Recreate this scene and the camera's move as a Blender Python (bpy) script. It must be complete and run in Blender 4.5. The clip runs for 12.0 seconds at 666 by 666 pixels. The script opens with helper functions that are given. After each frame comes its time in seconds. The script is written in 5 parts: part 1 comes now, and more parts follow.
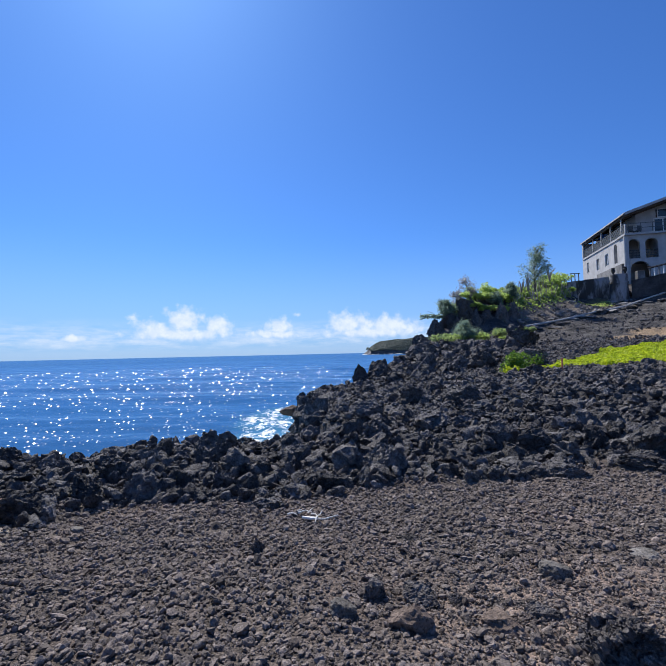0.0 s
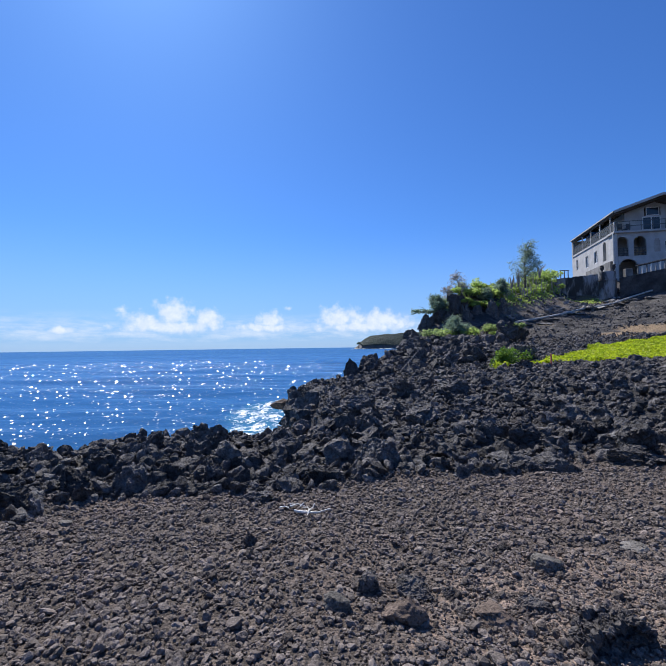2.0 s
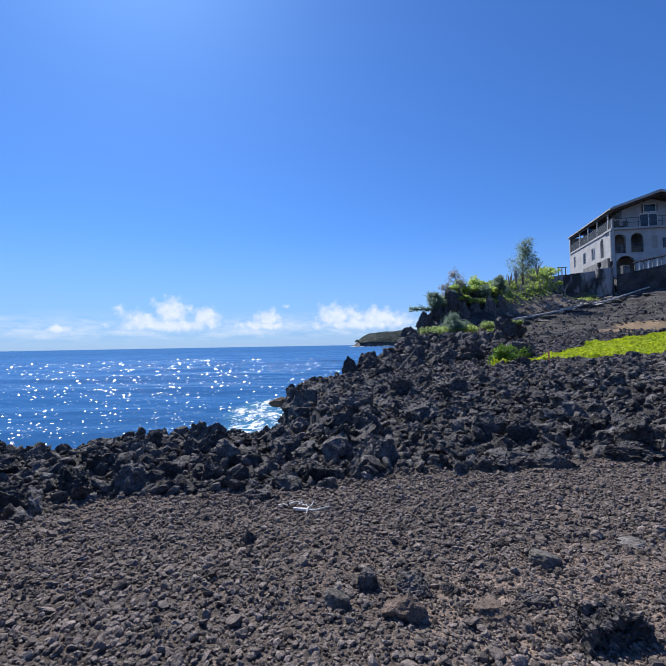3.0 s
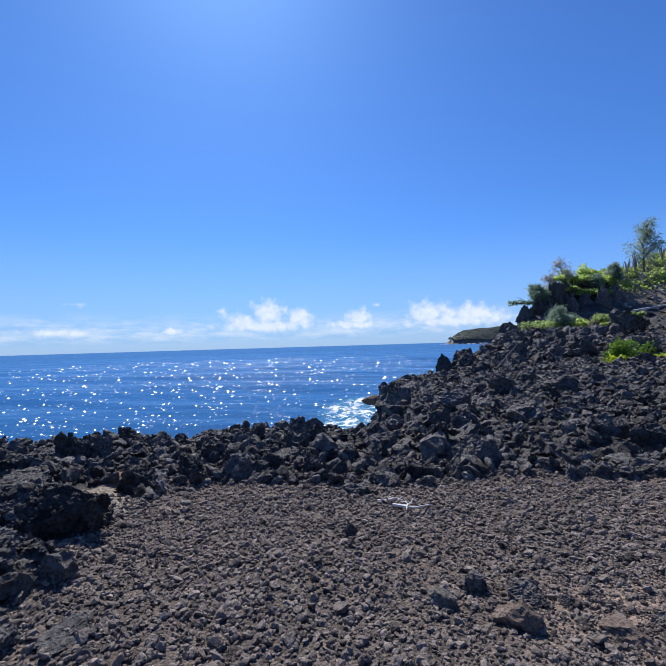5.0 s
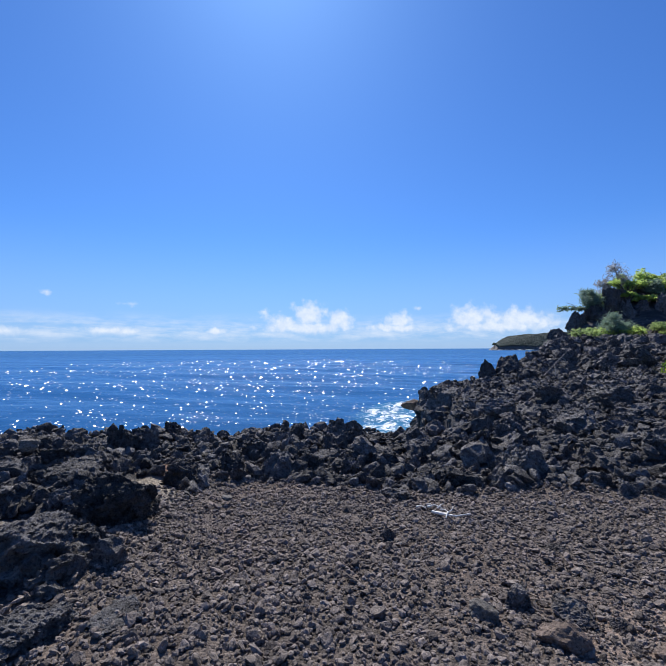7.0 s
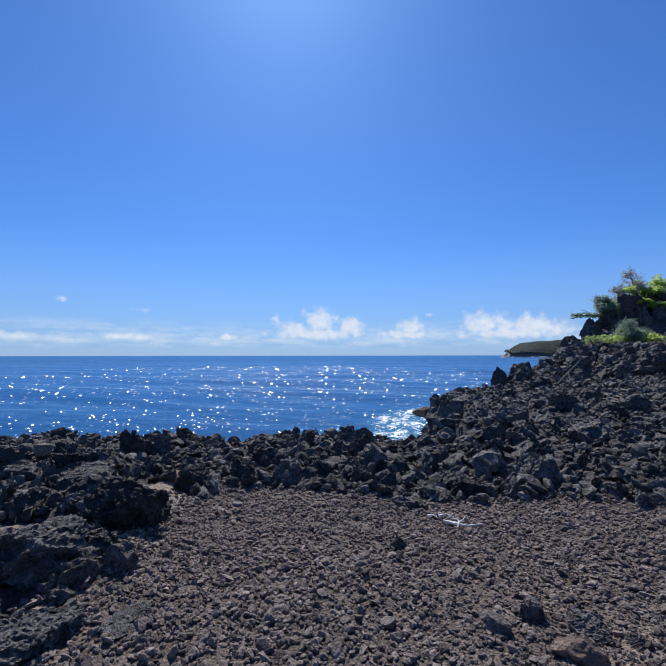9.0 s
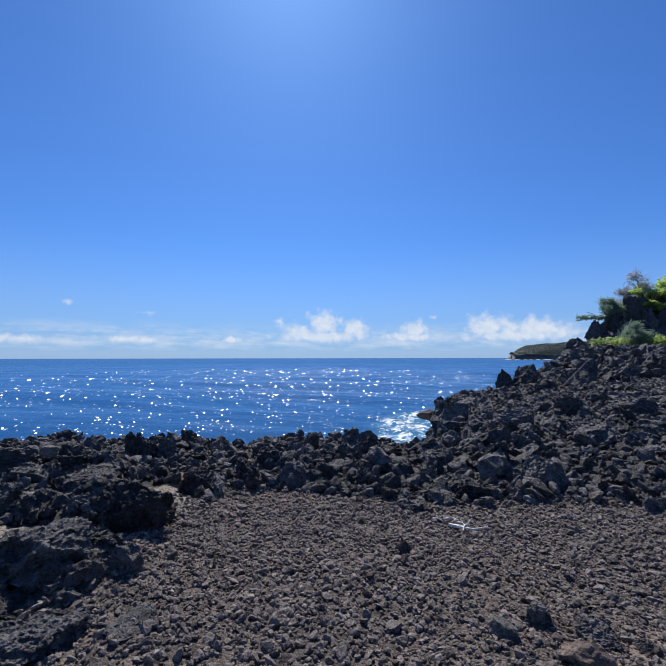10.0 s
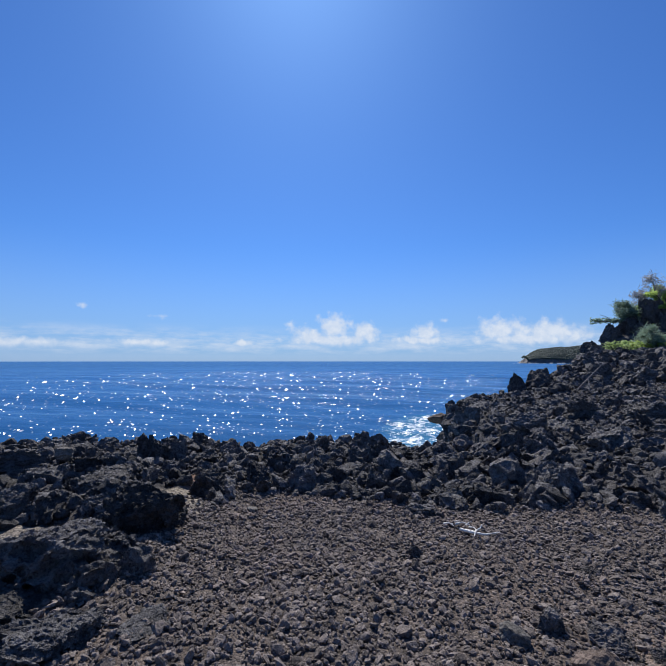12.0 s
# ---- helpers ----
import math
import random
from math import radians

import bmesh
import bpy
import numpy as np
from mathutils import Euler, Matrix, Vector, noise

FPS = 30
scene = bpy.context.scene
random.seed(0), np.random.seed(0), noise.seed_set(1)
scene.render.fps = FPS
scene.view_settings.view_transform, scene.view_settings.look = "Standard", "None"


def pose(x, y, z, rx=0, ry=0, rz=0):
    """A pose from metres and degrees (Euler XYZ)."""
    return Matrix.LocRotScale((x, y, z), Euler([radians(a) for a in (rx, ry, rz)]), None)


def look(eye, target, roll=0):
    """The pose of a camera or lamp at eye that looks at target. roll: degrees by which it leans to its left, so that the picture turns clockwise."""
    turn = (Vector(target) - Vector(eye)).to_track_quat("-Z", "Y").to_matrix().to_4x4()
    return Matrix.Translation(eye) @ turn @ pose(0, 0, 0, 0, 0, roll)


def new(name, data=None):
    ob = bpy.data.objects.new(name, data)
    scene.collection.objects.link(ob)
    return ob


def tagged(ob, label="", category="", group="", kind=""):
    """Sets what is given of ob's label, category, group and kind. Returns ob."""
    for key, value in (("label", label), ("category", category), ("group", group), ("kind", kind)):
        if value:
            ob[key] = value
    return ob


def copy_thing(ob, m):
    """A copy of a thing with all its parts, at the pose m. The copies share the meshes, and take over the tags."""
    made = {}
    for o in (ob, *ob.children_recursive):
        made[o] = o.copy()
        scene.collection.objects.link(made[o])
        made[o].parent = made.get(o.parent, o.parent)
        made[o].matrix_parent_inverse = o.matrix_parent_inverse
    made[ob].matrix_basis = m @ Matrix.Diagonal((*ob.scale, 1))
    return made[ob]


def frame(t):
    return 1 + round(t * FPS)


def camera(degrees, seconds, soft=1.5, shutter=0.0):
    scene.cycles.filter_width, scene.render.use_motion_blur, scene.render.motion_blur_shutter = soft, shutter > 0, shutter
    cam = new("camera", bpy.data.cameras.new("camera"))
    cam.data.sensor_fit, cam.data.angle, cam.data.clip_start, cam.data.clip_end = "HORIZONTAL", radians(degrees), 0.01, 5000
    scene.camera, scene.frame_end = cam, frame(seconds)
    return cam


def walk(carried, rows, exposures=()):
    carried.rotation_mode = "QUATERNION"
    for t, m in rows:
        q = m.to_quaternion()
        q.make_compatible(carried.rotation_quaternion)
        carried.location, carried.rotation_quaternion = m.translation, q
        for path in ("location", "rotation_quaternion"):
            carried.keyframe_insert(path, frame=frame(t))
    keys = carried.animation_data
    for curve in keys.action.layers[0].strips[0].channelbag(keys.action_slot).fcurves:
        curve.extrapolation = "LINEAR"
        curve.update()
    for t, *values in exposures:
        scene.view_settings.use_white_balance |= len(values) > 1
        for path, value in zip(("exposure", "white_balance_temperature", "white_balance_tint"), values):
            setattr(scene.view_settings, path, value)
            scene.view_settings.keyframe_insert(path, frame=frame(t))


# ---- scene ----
cam = camera(75.9, 12.0, 1.2)

PATH = [
    (0, (0.213, 0.342, 1.42), (0.131, 2.338, 1.515), -1.3),
    (0.5, (0.189, 0.363, 1.419), (0.111, 2.36, 1.506), -1.4),
    (1, (0.181, 0.361, 1.417), (0.11, 2.358, 1.495), -1.1),
    (1.5, (0.183, 0.365, 1.415), (0.128, 2.363, 1.485), -0.7),
    (2, (0.184, 0.369, 1.414), (0.144, 2.367, 1.481), -0.8),
    (2.5, (0.183, 0.368, 1.417), (0.153, 2.367, 1.477), -1.0),
    (4.3, (0.176, 0.368, 1.404), (0.08, 2.365, 1.459), -1.7),
    (4.5, (0.169, 0.366, 1.404), (-0.012, 2.357, 1.461), -1.8),
    (5, (0.134, 0.362, 1.39), (-0.317, 2.309, 1.449), -1.7),
    (5.5, (0.127, 0.351, 1.391), (-0.456, 2.263, 1.456), -1.5),
    (6, (0.13, 0.351, 1.39), (-0.472, 2.257, 1.457), -1.2),
    (6.5, (0.127, 0.351, 1.389), (-0.492, 2.252, 1.46), -0.6),
    (7, (0.122, 0.35, 1.389), (-0.508, 2.246, 1.463), -0.3),
    (7.5, (0.125, 0.349, 1.391), (-0.521, 2.24, 1.47), -0.2),
    (9.5, (0.124, 0.345, 1.393), (-0.561, 2.22, 1.504), -0.1),
    (10, (0.121, 0.343, 1.393), (-0.574, 2.215, 1.509), -0.1),
    (10.5, (0.122, 0.34, 1.394), (-0.586, 2.207, 1.515), 0.0),
    (11, (0.126, 0.337, 1.397), (-0.593, 2.199, 1.522), -0.1),
    (11.5, (0.123, 0.338, 1.394), (-0.608, 2.195, 1.521), 0.1),
    (12, (0.125, 0.335, 1.394), (-0.615, 2.188, 1.525), 0.0),
]
walk(cam, [(t, look(eye, target, roll)) for t, eye, target, roll in PATH], [(0.0, 0.27), (5.5, 0.24), (7.5, 0.2), (9.5, 0.04), (12.0, 0.02)])

# ---- world and sun ----
SUN_AZ, SUN_EL = -27.0, 49.0          # degrees, clockwise from +y
SEA = -3.0
rng = np.random.default_rng(7)


def link(tree, a, b):
    tree.links.new(a, b)


def math_node(tree, op, a, b=None, clamp=False):
    n = tree.nodes.new("ShaderNodeMath")
    n.operation, n.use_clamp = op, clamp
    for i, v in enumerate((a, b)):
        if v is None:
            continue
        if isinstance(v, (int, float)):
            n.inputs[i].default_value = v
        else:
            link(tree, v, n.inputs[i])
    return n.outputs[0]


def vec_node(tree, op, a, b=None, out=0):
    n = tree.nodes.new("ShaderNodeVectorMath")
    n.operation = op
    for i, v in enumerate((a, b)):
        if v is None:
            continue
        if isinstance(v, tuple):
            n.inputs[i].default_value = v
        else:
            link(tree, v, n.inputs[i])
    return n.outputs[out]


def scaled(tree, v, f):
    n = tree.nodes.new("ShaderNodeVectorMath")
    n.operation = "SCALE"
    link(tree, v, n.inputs[0])
    link(tree, f, n.inputs["Scale"])
    return n.outputs[0]


def remap(tree, v, a, b, c=0.0, d=1.0, smooth=True):
    n = tree.nodes.new("ShaderNodeMapRange")
    n.interpolation_type = "SMOOTHSTEP" if smooth else "LINEAR"
    link(tree, v, n.inputs[0])
    for i, w in zip((1, 2, 3, 4), (a, b, c, d)):
        n.inputs[i].default_value = w
    return n.outputs[0]


def mix(tree, f, a, b, mode="MIX"):
    n = tree.nodes.new("ShaderNodeMix")
    n.data_type, n.blend_type = "RGBA", mode
    for i, v in ((0, f), (6, a), (7, b)):
        if isinstance(v, (int, float)):
            n.inputs[i].default_value = v
        elif isinstance(v, tuple):
            n.inputs[i].default_value = (*v, 1.0)
        else:
            link(tree, v, n.inputs[i])
    return n.outputs[2]


def noise_tex(tree, vec, scale, detail=4.0, rough=0.55, distort=0.0):
    n = tree.nodes.new("ShaderNodeTexNoise")
    n.inputs["Scale"].default_value, n.inputs["Detail"].default_value = scale, detail
    n.inputs["Roughness"].default_value, n.inputs["Distortion"].default_value = rough, distort
    if vec is not None:
        link(tree, vec, n.inputs["Vector"])
    return n.outputs["Fac"]


world = bpy.data.worlds.new("sky")
scene.world = world
world.use_nodes = True
wt = world.node_tree
wt.nodes.clear()
sky = wt.nodes.new("ShaderNodeTexSky")
sky.sky_type, sky.sun_disc = "NISHITA", False
sky.sun_elevation, sky.sun_rotation = radians(SUN_EL), radians(SUN_AZ)
sky.air_density, sky.dust_density, sky.ozone_density, sky.altitude = 1.0, 0.42, 2.5, 0.0
SKY_TINT = (0.495, 0.955, 1.70)
sky_col = mix(wt, 1.0, sky.outputs[0], SKY_TINT, "MULTIPLY")
# fair-weather cumulus low over the horizon: azimuth, height, half width, half height in degrees
CLOUDS = [
    (-21.6, 4.5, 2.7, 1.9), (-17.5, 3.8, 2.2, 1.5), (-25.4, 3.3, 3.0, 1.4), (-21.5, 2.8, 7.5, 1.0),
    (-9.6, 3.5, 2.4, 1.6), (-9.8, 2.7, 5.0, 0.8), (-0.4, 3.8, 3.2, 2.0), (5.0, 3.4, 4.6, 1.9), (3.0, 2.7, 9.0, 0.9),
    (-60.0, 2.0, 9.0, 0.75), (-46.0, 2.2, 5.5, 0.65), (-33.6, 2.3, 1.6, 0.6)]
WISPS = [(-44.4, 5.6, 1.1, 0.28), (-52.3, 6.5, 0.6, 0.25), (-7.0, 5.3, 0.6, 0.25), (-27.5, 5.0, 0.9, 0.3)]
tc = wt.nodes.new("ShaderNodeTexCoord")
sep = wt.nodes.new("ShaderNodeSeparateXYZ")
link(wt, tc.outputs["Generated"], sep.inputs[0])
az = math_node(wt, "MULTIPLY", math_node(wt, "ARCTAN2", sep.outputs[0], sep.outputs[1]), 57.2958)
el = math_node(wt, "MULTIPLY", math_node(wt, "ARCSINE", sep.outputs[2]), 57.2958)
comb = wt.nodes.new("ShaderNodeCombineXYZ")
link(wt, az, comb.inputs[0])
link(wt, el, comb.inputs[1])
ang = comb.outputs[0]
dens = None
for caz, cel, ra, re in CLOUDS + WISPS:
    d = vec_node(wt, "SUBTRACT", ang, (caz, cel, 0.0))
    d = vec_node(wt, "MULTIPLY", d, (1 / ra, 1 / re, 0.0))
    d = math_node(wt, "SUBTRACT", 1.0, vec_node(wt, "LENGTH", d, out=1))
    if (caz, cel, ra, re) in WISPS:
        d = math_node(wt, "MULTIPLY", d, 0.32)
    dens = d if dens is None else math_node(wt, "MAXIMUM", dens, d)
puff = noise_tex(wt, ang, 0.75, 7.0, 0.54, 0.2)
fluff = math_node(wt, "MULTIPLY", math_node(wt, "SUBTRACT", puff, 0.5), 1.6)
for size_, weight in ((0.85, 0.45), (2.2, 0.16)):
    billow = wt.nodes.new("ShaderNodeTexVoronoi")
    billow.feature = "SMOOTH_F1"
    billow.inputs["Scale"].default_value, billow.inputs["Smoothness"].default_value = size_, 0.35
    link(wt, vec_node(wt, "ADD", ang, (3.7, 1.3, 0.0)), billow.inputs["Vector"])
    fluff = math_node(wt, "ADD", fluff, math_node(wt, "MULTIPLY", math_node(wt, "SUBTRACT", 0.40, billow.outputs["Distance"]), weight))
dens = math_node(wt, "ADD", math_node(wt, "MAXIMUM", dens, -1.0), fluff)
dens = math_node(wt, "MULTIPLY", dens, remap(wt, el, 0.6, 3.0))
cover = remap(wt, dens, -0.2, 0.66, 0.0, 0.86)
stretch = vec_node(wt, "MULTIPLY", ang, (0.22, 1.0, 1.0))
veil = math_node(wt, "MULTIPLY", remap(wt, noise_tex(wt, stretch, 0.9, 5.0, 0.6), 0.34, 0.70, 0.0, 0.65),
                 math_node(wt, "MULTIPLY", remap(wt, el, 0.3, 2.0), remap(wt, el, 5.0, 2.4)))
cover = math_node(wt, "MAXIMUM", cover, veil)
shade = noise_tex(wt, vec_node(wt, "ADD", ang, (0.35, 0.5, 0.0)), 0.9, 5.0, 0.6)
lit = math_node(wt, "MULTIPLY", remap(wt, dens, 0.05, 0.8, 0.75, 1.0), remap(wt, shade, 0.36, 0.62, 1.0, 0.55))
cloud_col = mix(wt, lit, (7.6, 9.3, 12.0), (11.2, 12.0, 13.3))
haze = remap(wt, el, 16.0, 0.0, 0.0, 0.62)
sky_col = mix(wt, haze, sky_col, (4.2, 6.45, 11.3))
bg = wt.nodes.new("ShaderNodeBackground")
link(wt, mix(wt, cover, sky_col, cloud_col), bg.inputs[0])
bg.inputs[1].default_value = 0.067
wo = wt.nodes.new("ShaderNodeOutputWorld")
link(wt, bg.outputs[0], wo.inputs[0])

sun = new("sun", bpy.data.lights.new("sun", "SUN"))
sun.data.energy, sun.data.angle, sun.data.color = 5.0, radians(0.53), (1.0, 0.95, 0.88)
a, e = radians(SUN_AZ), radians(SUN_EL)
sun_dir = Vector((math.sin(a) * math.cos(e), math.cos(a) * math.cos(e), math.sin(e)))
sun.matrix_world = Matrix.Translation((0, 0, 60)) @ sun_dir.to_track_quat("Z", "Y").to_matrix().to_4x4()


# ---- materials ----
def material(name):
    m = bpy.data.materials.new(name)
    m.use_nodes = True
    t = m.node_tree
    b = t.nodes["Principled BSDF"]
    return m, t, b


def position(t):
    return t.nodes.new("ShaderNodeNewGeometry").outputs["Position"]


def local(t):
    return t.nodes.new("ShaderNodeTexCoord").outputs["Object"]


def bump(t, b, height, dist, strength=1.0, under=None):
    n = t.nodes.new("ShaderNodeBump")
    n.inputs["Strength"].default_value, n.inputs["Distance"].default_value = strength, dist
    link(t, height, n.inputs["Height"])
    if under is not None:
        link(t, under, n.inputs["Normal"])
    link(t, n.outputs[0], b.inputs["Normal"])
    return n.outputs[0]


def plain(name, color, rough=0.7, metal=0.0, vary=0.25, scale=6.0, bump_d=0.003):
    """A painted, woody or earthy surface: two scales of variation and a little relief."""
    m, t, b = material(name)
    p = local(t)
    n1, n2 = noise_tex(t, p, scale, 5.0), noise_tex(t, p, scale * 7.0, 4.0)
    lo, hi = tuple(c * (1 - vary) for c in color), tuple(min(1, c * (1 + vary)) for c in color)
    c = mix(t, remap(t, n1, 0.3, 0.7), lo, hi)
    c = mix(t, remap(t, n2, 0.35, 0.7, 0.0, vary), c, tuple(x * 0.6 for x in color))
    link(t, c, b.inputs["Base Color"])
    b.inputs["Roughness"].default_value, b.inputs["Metallic"].default_value = rough, metal
    if bump_d:
        bump(t, b, n2, bump_d)
    return m


def rock_material(name, dark, light, rust, spread=0.8, pits=0.012, fine=0.006, island=True, rough=0.82):
    """Clinkery basalt: pitted relief, grey-to-brown drift, a random tone for each stone."""
    m, t, b = material(name)
    p = position(t)
    big = noise_tex(t, p, 0.8, 4.0, 0.6)
    mid = noise_tex(t, p, 9.0, 6.0, 0.65)
    small = noise_tex(t, p, 55.0, 4.0, 0.7)
    c = mix(t, remap(t, mid, 0.3, 0.72), dark, light)
    c = mix(t, remap(t, big, 0.48, 0.72, 0.0, 0.55), c, rust)
    pore = noise_tex(t, p, 85.0, 3.0, 0.6)
    c = mix(t, remap(t, small, 0.50, 0.36, 0.0, 0.75), c, tuple(x * 0.35 for x in dark))
    c = mix(t, remap(t, pore, 0.56, 0.70, 0.0, 0.6), c, tuple(x * 1.35 for x in light))
    if island:
        r = t.nodes.new("ShaderNodeNewGeometry").outputs["Random Per Island"]
    else:
        r = t.nodes.new("ShaderNodeObjectInfo").outputs["Random"]
    g = math_node(t, "ADD", 1.0 - spread / 2, math_node(t, "MULTIPLY", r, spread))
    v = t.nodes.new("ShaderNodeCombineXYZ")
    for i in range(3):
        link(t, g, v.inputs[i])
    c = mix(t, 1.0, c, v.outputs[0], "MULTIPLY")
    link(t, c, b.inputs["Base Color"])
    b.inputs["Roughness"].default_value = rough
    b.inputs["Specular IOR Level"].default_value = 0.2
    vor = t.nodes.new("ShaderNodeTexVoronoi")
    vor.inputs["Scale"].default_value = 21.0
    link(t, p, vor.inputs["Vector"])
    under = bump(t, b, math_node(t, "SUBTRACT", mid, math_node(t, "MULTIPLY", vor.outputs["Distance"], 0.32)), pits * 2.5)
    under = bump(t, b, small, fine * 2.2, 1.0, under)
    bump(t, b, pore, fine, 1.0, under)
    return m


LAVA = rock_material("lava_rock", (0.048, 0.046, 0.047), (0.185, 0.177, 0.174), (0.140, 0.122, 0.116), pits=0.026, fine=0.009, island=False, rough=0.78)
RUBBLE = rock_material("lava_rubble", (0.054, 0.051, 0.051), (0.188, 0.178, 0.173), (0.158, 0.135, 0.125), spread=0.95, pits=0.026, fine=0.009, rough=0.78)
GRAVEL = rock_material("cinder_gravel", (0.098, 0.082, 0.072), (0.245, 0.206, 0.182), (0.24, 0.182, 0.154), spread=0.8, pits=0.006, fine=0.004)
CLINKER = rock_material("clinker_stone", (0.034, 0.031, 0.030), (0.175, 0.157, 0.147), (0.10, 0.072, 0.060), pits=0.006, fine=0.004, island=False)
TANROCK = rock_material("brown_stone", (0.085, 0.064, 0.052), (0.19, 0.145, 0.118), (0.19, 0.13, 0.10), spread=0.3, pits=0.006, fine=0.004, island=False)
PALEROCK = rock_material("pale_stone", (0.085, 0.078, 0.070), (0.19, 0.175, 0.158), (0.16, 0.14, 0.115), pits=0.005, fine=0.003, island=False)


SHEETROCK = rock_material("grey_lava_sheet", (0.13, 0.125, 0.122), (0.34, 0.325, 0.315), (0.24, 0.215, 0.19), pits=0.01, fine=0.004, island=False)


def ground_material():
    """Cinder and lava soil, sandy hollows, smooth lava sheets up the slope and a tan patch beside the grass."""
    m, t, b = material("volcanic_ground")
    p = position(t)
    big, mid, small = noise_tex(t, p, 0.5, 4.0), noise_tex(t, p, 7.0, 6.0, 0.65), noise_tex(t, p, 48.0, 5.0, 0.7)
    c = mix(t, remap(t, mid, 0.3, 0.7), (0.070, 0.059, 0.053), (0.185, 0.153, 0.135))
    c = mix(t, remap(t, big, 0.45, 0.7, 0.0, 0.5), c, (0.175, 0.124, 0.100))
    sp = t.nodes.new("ShaderNodeSeparateXYZ")
    link(t, p, sp.inputs[0])
    # up the hill the ground is dark basalt with grey weathered sheets
    hill = math_node(t, "MAXIMUM", remap(t, sp.outputs[1], 5.2, 7.0), math_node(t, "MULTIPLY", remap(t, sp.outputs[0], -2.3, -2.9), remap(t, sp.outputs[1], 0.4, 1.4)))
    flow = noise_tex(t, vec_node(t, "MULTIPLY", p, (0.35, 1.0, 1.6)), 1.3, 6.0, 0.62, 0.6)
    basalt = mix(t, remap(t, flow, 0.40, 0.66), (0.044, 0.043, 0.046), (0.130, 0.124, 0.124))
    c = mix(t, hill, c, basalt)
    for (x, y, z), r, col in (((-3.42, 4.42, -0.1), 0.36, (0.30, 0.26, 0.21)), ((-3.0, 3.95, -0.05), 0.34, (0.30, 0.26, 0.21)), ((-2.76, 3.68, 0.0), 0.24, (0.27, 0.235, 0.195)), ((-3.75, 4.95, -0.1), 0.32, (0.20, 0.13, 0.10)), ((-3.4, 2.46, 0.05), 0.32, (0.28, 0.24, 0.195)), ((1.5, 2.3, 0.1), 1.0, (0.25, 0.192, 0.160)), ((-4.1, 2.6, 0.08), 0.35, (0.30, 0.27, 0.22)),
                              ((18.9, 28.3, 2.0), 1.9, (0.30, 0.22, 0.14)), ((21.6, 30.0, 2.4), 2.2, (0.30, 0.22, 0.14)), ((16.6, 35.6, 3.4), 1.0, (0.17, 0.13, 0.09)),
                              ((15.4, 38.6, 4.7), 1.3, (0.215, 0.186, 0.158)), ((18.0, 39.5, 4.7), 1.5, (0.215, 0.186, 0.158)), ((19.6, 41.1, 5.4), 1.7, (0.215, 0.186, 0.158)), ((16.3, 39.7, 6.1), 1.2, (0.215, 0.186, 0.158)), ((18.8, 41.9, 6.7), 1.5, (0.215, 0.186, 0.158)), ((26.1, 45.0, 5.9), 1.4, (0.17, 0.15, 0.09)), ((20.0, 42.0, 5.2), 2.6, (0.215, 0.186, 0.158)), ((17.4, 39.9, 4.8), 2.0, (0.215, 0.186, 0.158))):
        d = vec_node(t, "LENGTH", vec_node(t, "SUBTRACT", p, (x, y, z)), out=1)
        d = math_node(t, "ADD", math_node(t, "DIVIDE", d, r), math_node(t, "MULTIPLY", math_node(t, "SUBTRACT", mid, 0.5), 1.2))
        c = mix(t, remap(t, d, 1.15, 0.75), c, col)
    vor = t.nodes.new("ShaderNodeTexVoronoi")
    vor.inputs["Scale"].default_value = 62.0
    link(t, vec_node(t, "ADD", p, vec_node(t, "MULTIPLY", t.nodes.new("ShaderNodeTexNoise").outputs["Color"], (0.01, 0.01, 0.01))), vor.inputs["Vector"])
    tone = t.nodes.new("ShaderNodeSeparateColor")
    link(t, vor.outputs["Color"], tone.inputs[0])
    grain = mix(t, tone.outputs[0], (0.45, 0.45, 0.45), (1.35, 1.33, 1.30))
    c = mix(t, 1.0, c, grain, "MULTIPLY")
    link(t, c, b.inputs["Base Color"])
    b.inputs["Roughness"].default_value = 0.92
    b.inputs["Specular IOR Level"].default_value = 0.25
    under = bump(t, b, math_node(t, "MULTIPLY", flow, hill), 0.10)
    under = bump(t, b, mid, 0.04, 1.0, under)
    under = bump(t, b, math_node(t, "SUBTRACT", tone.outputs[1], vor.outputs["Distance"]), 0.011, 1.0, under)
    bump(t, b, small, 0.012, 1.0, under)
    return m


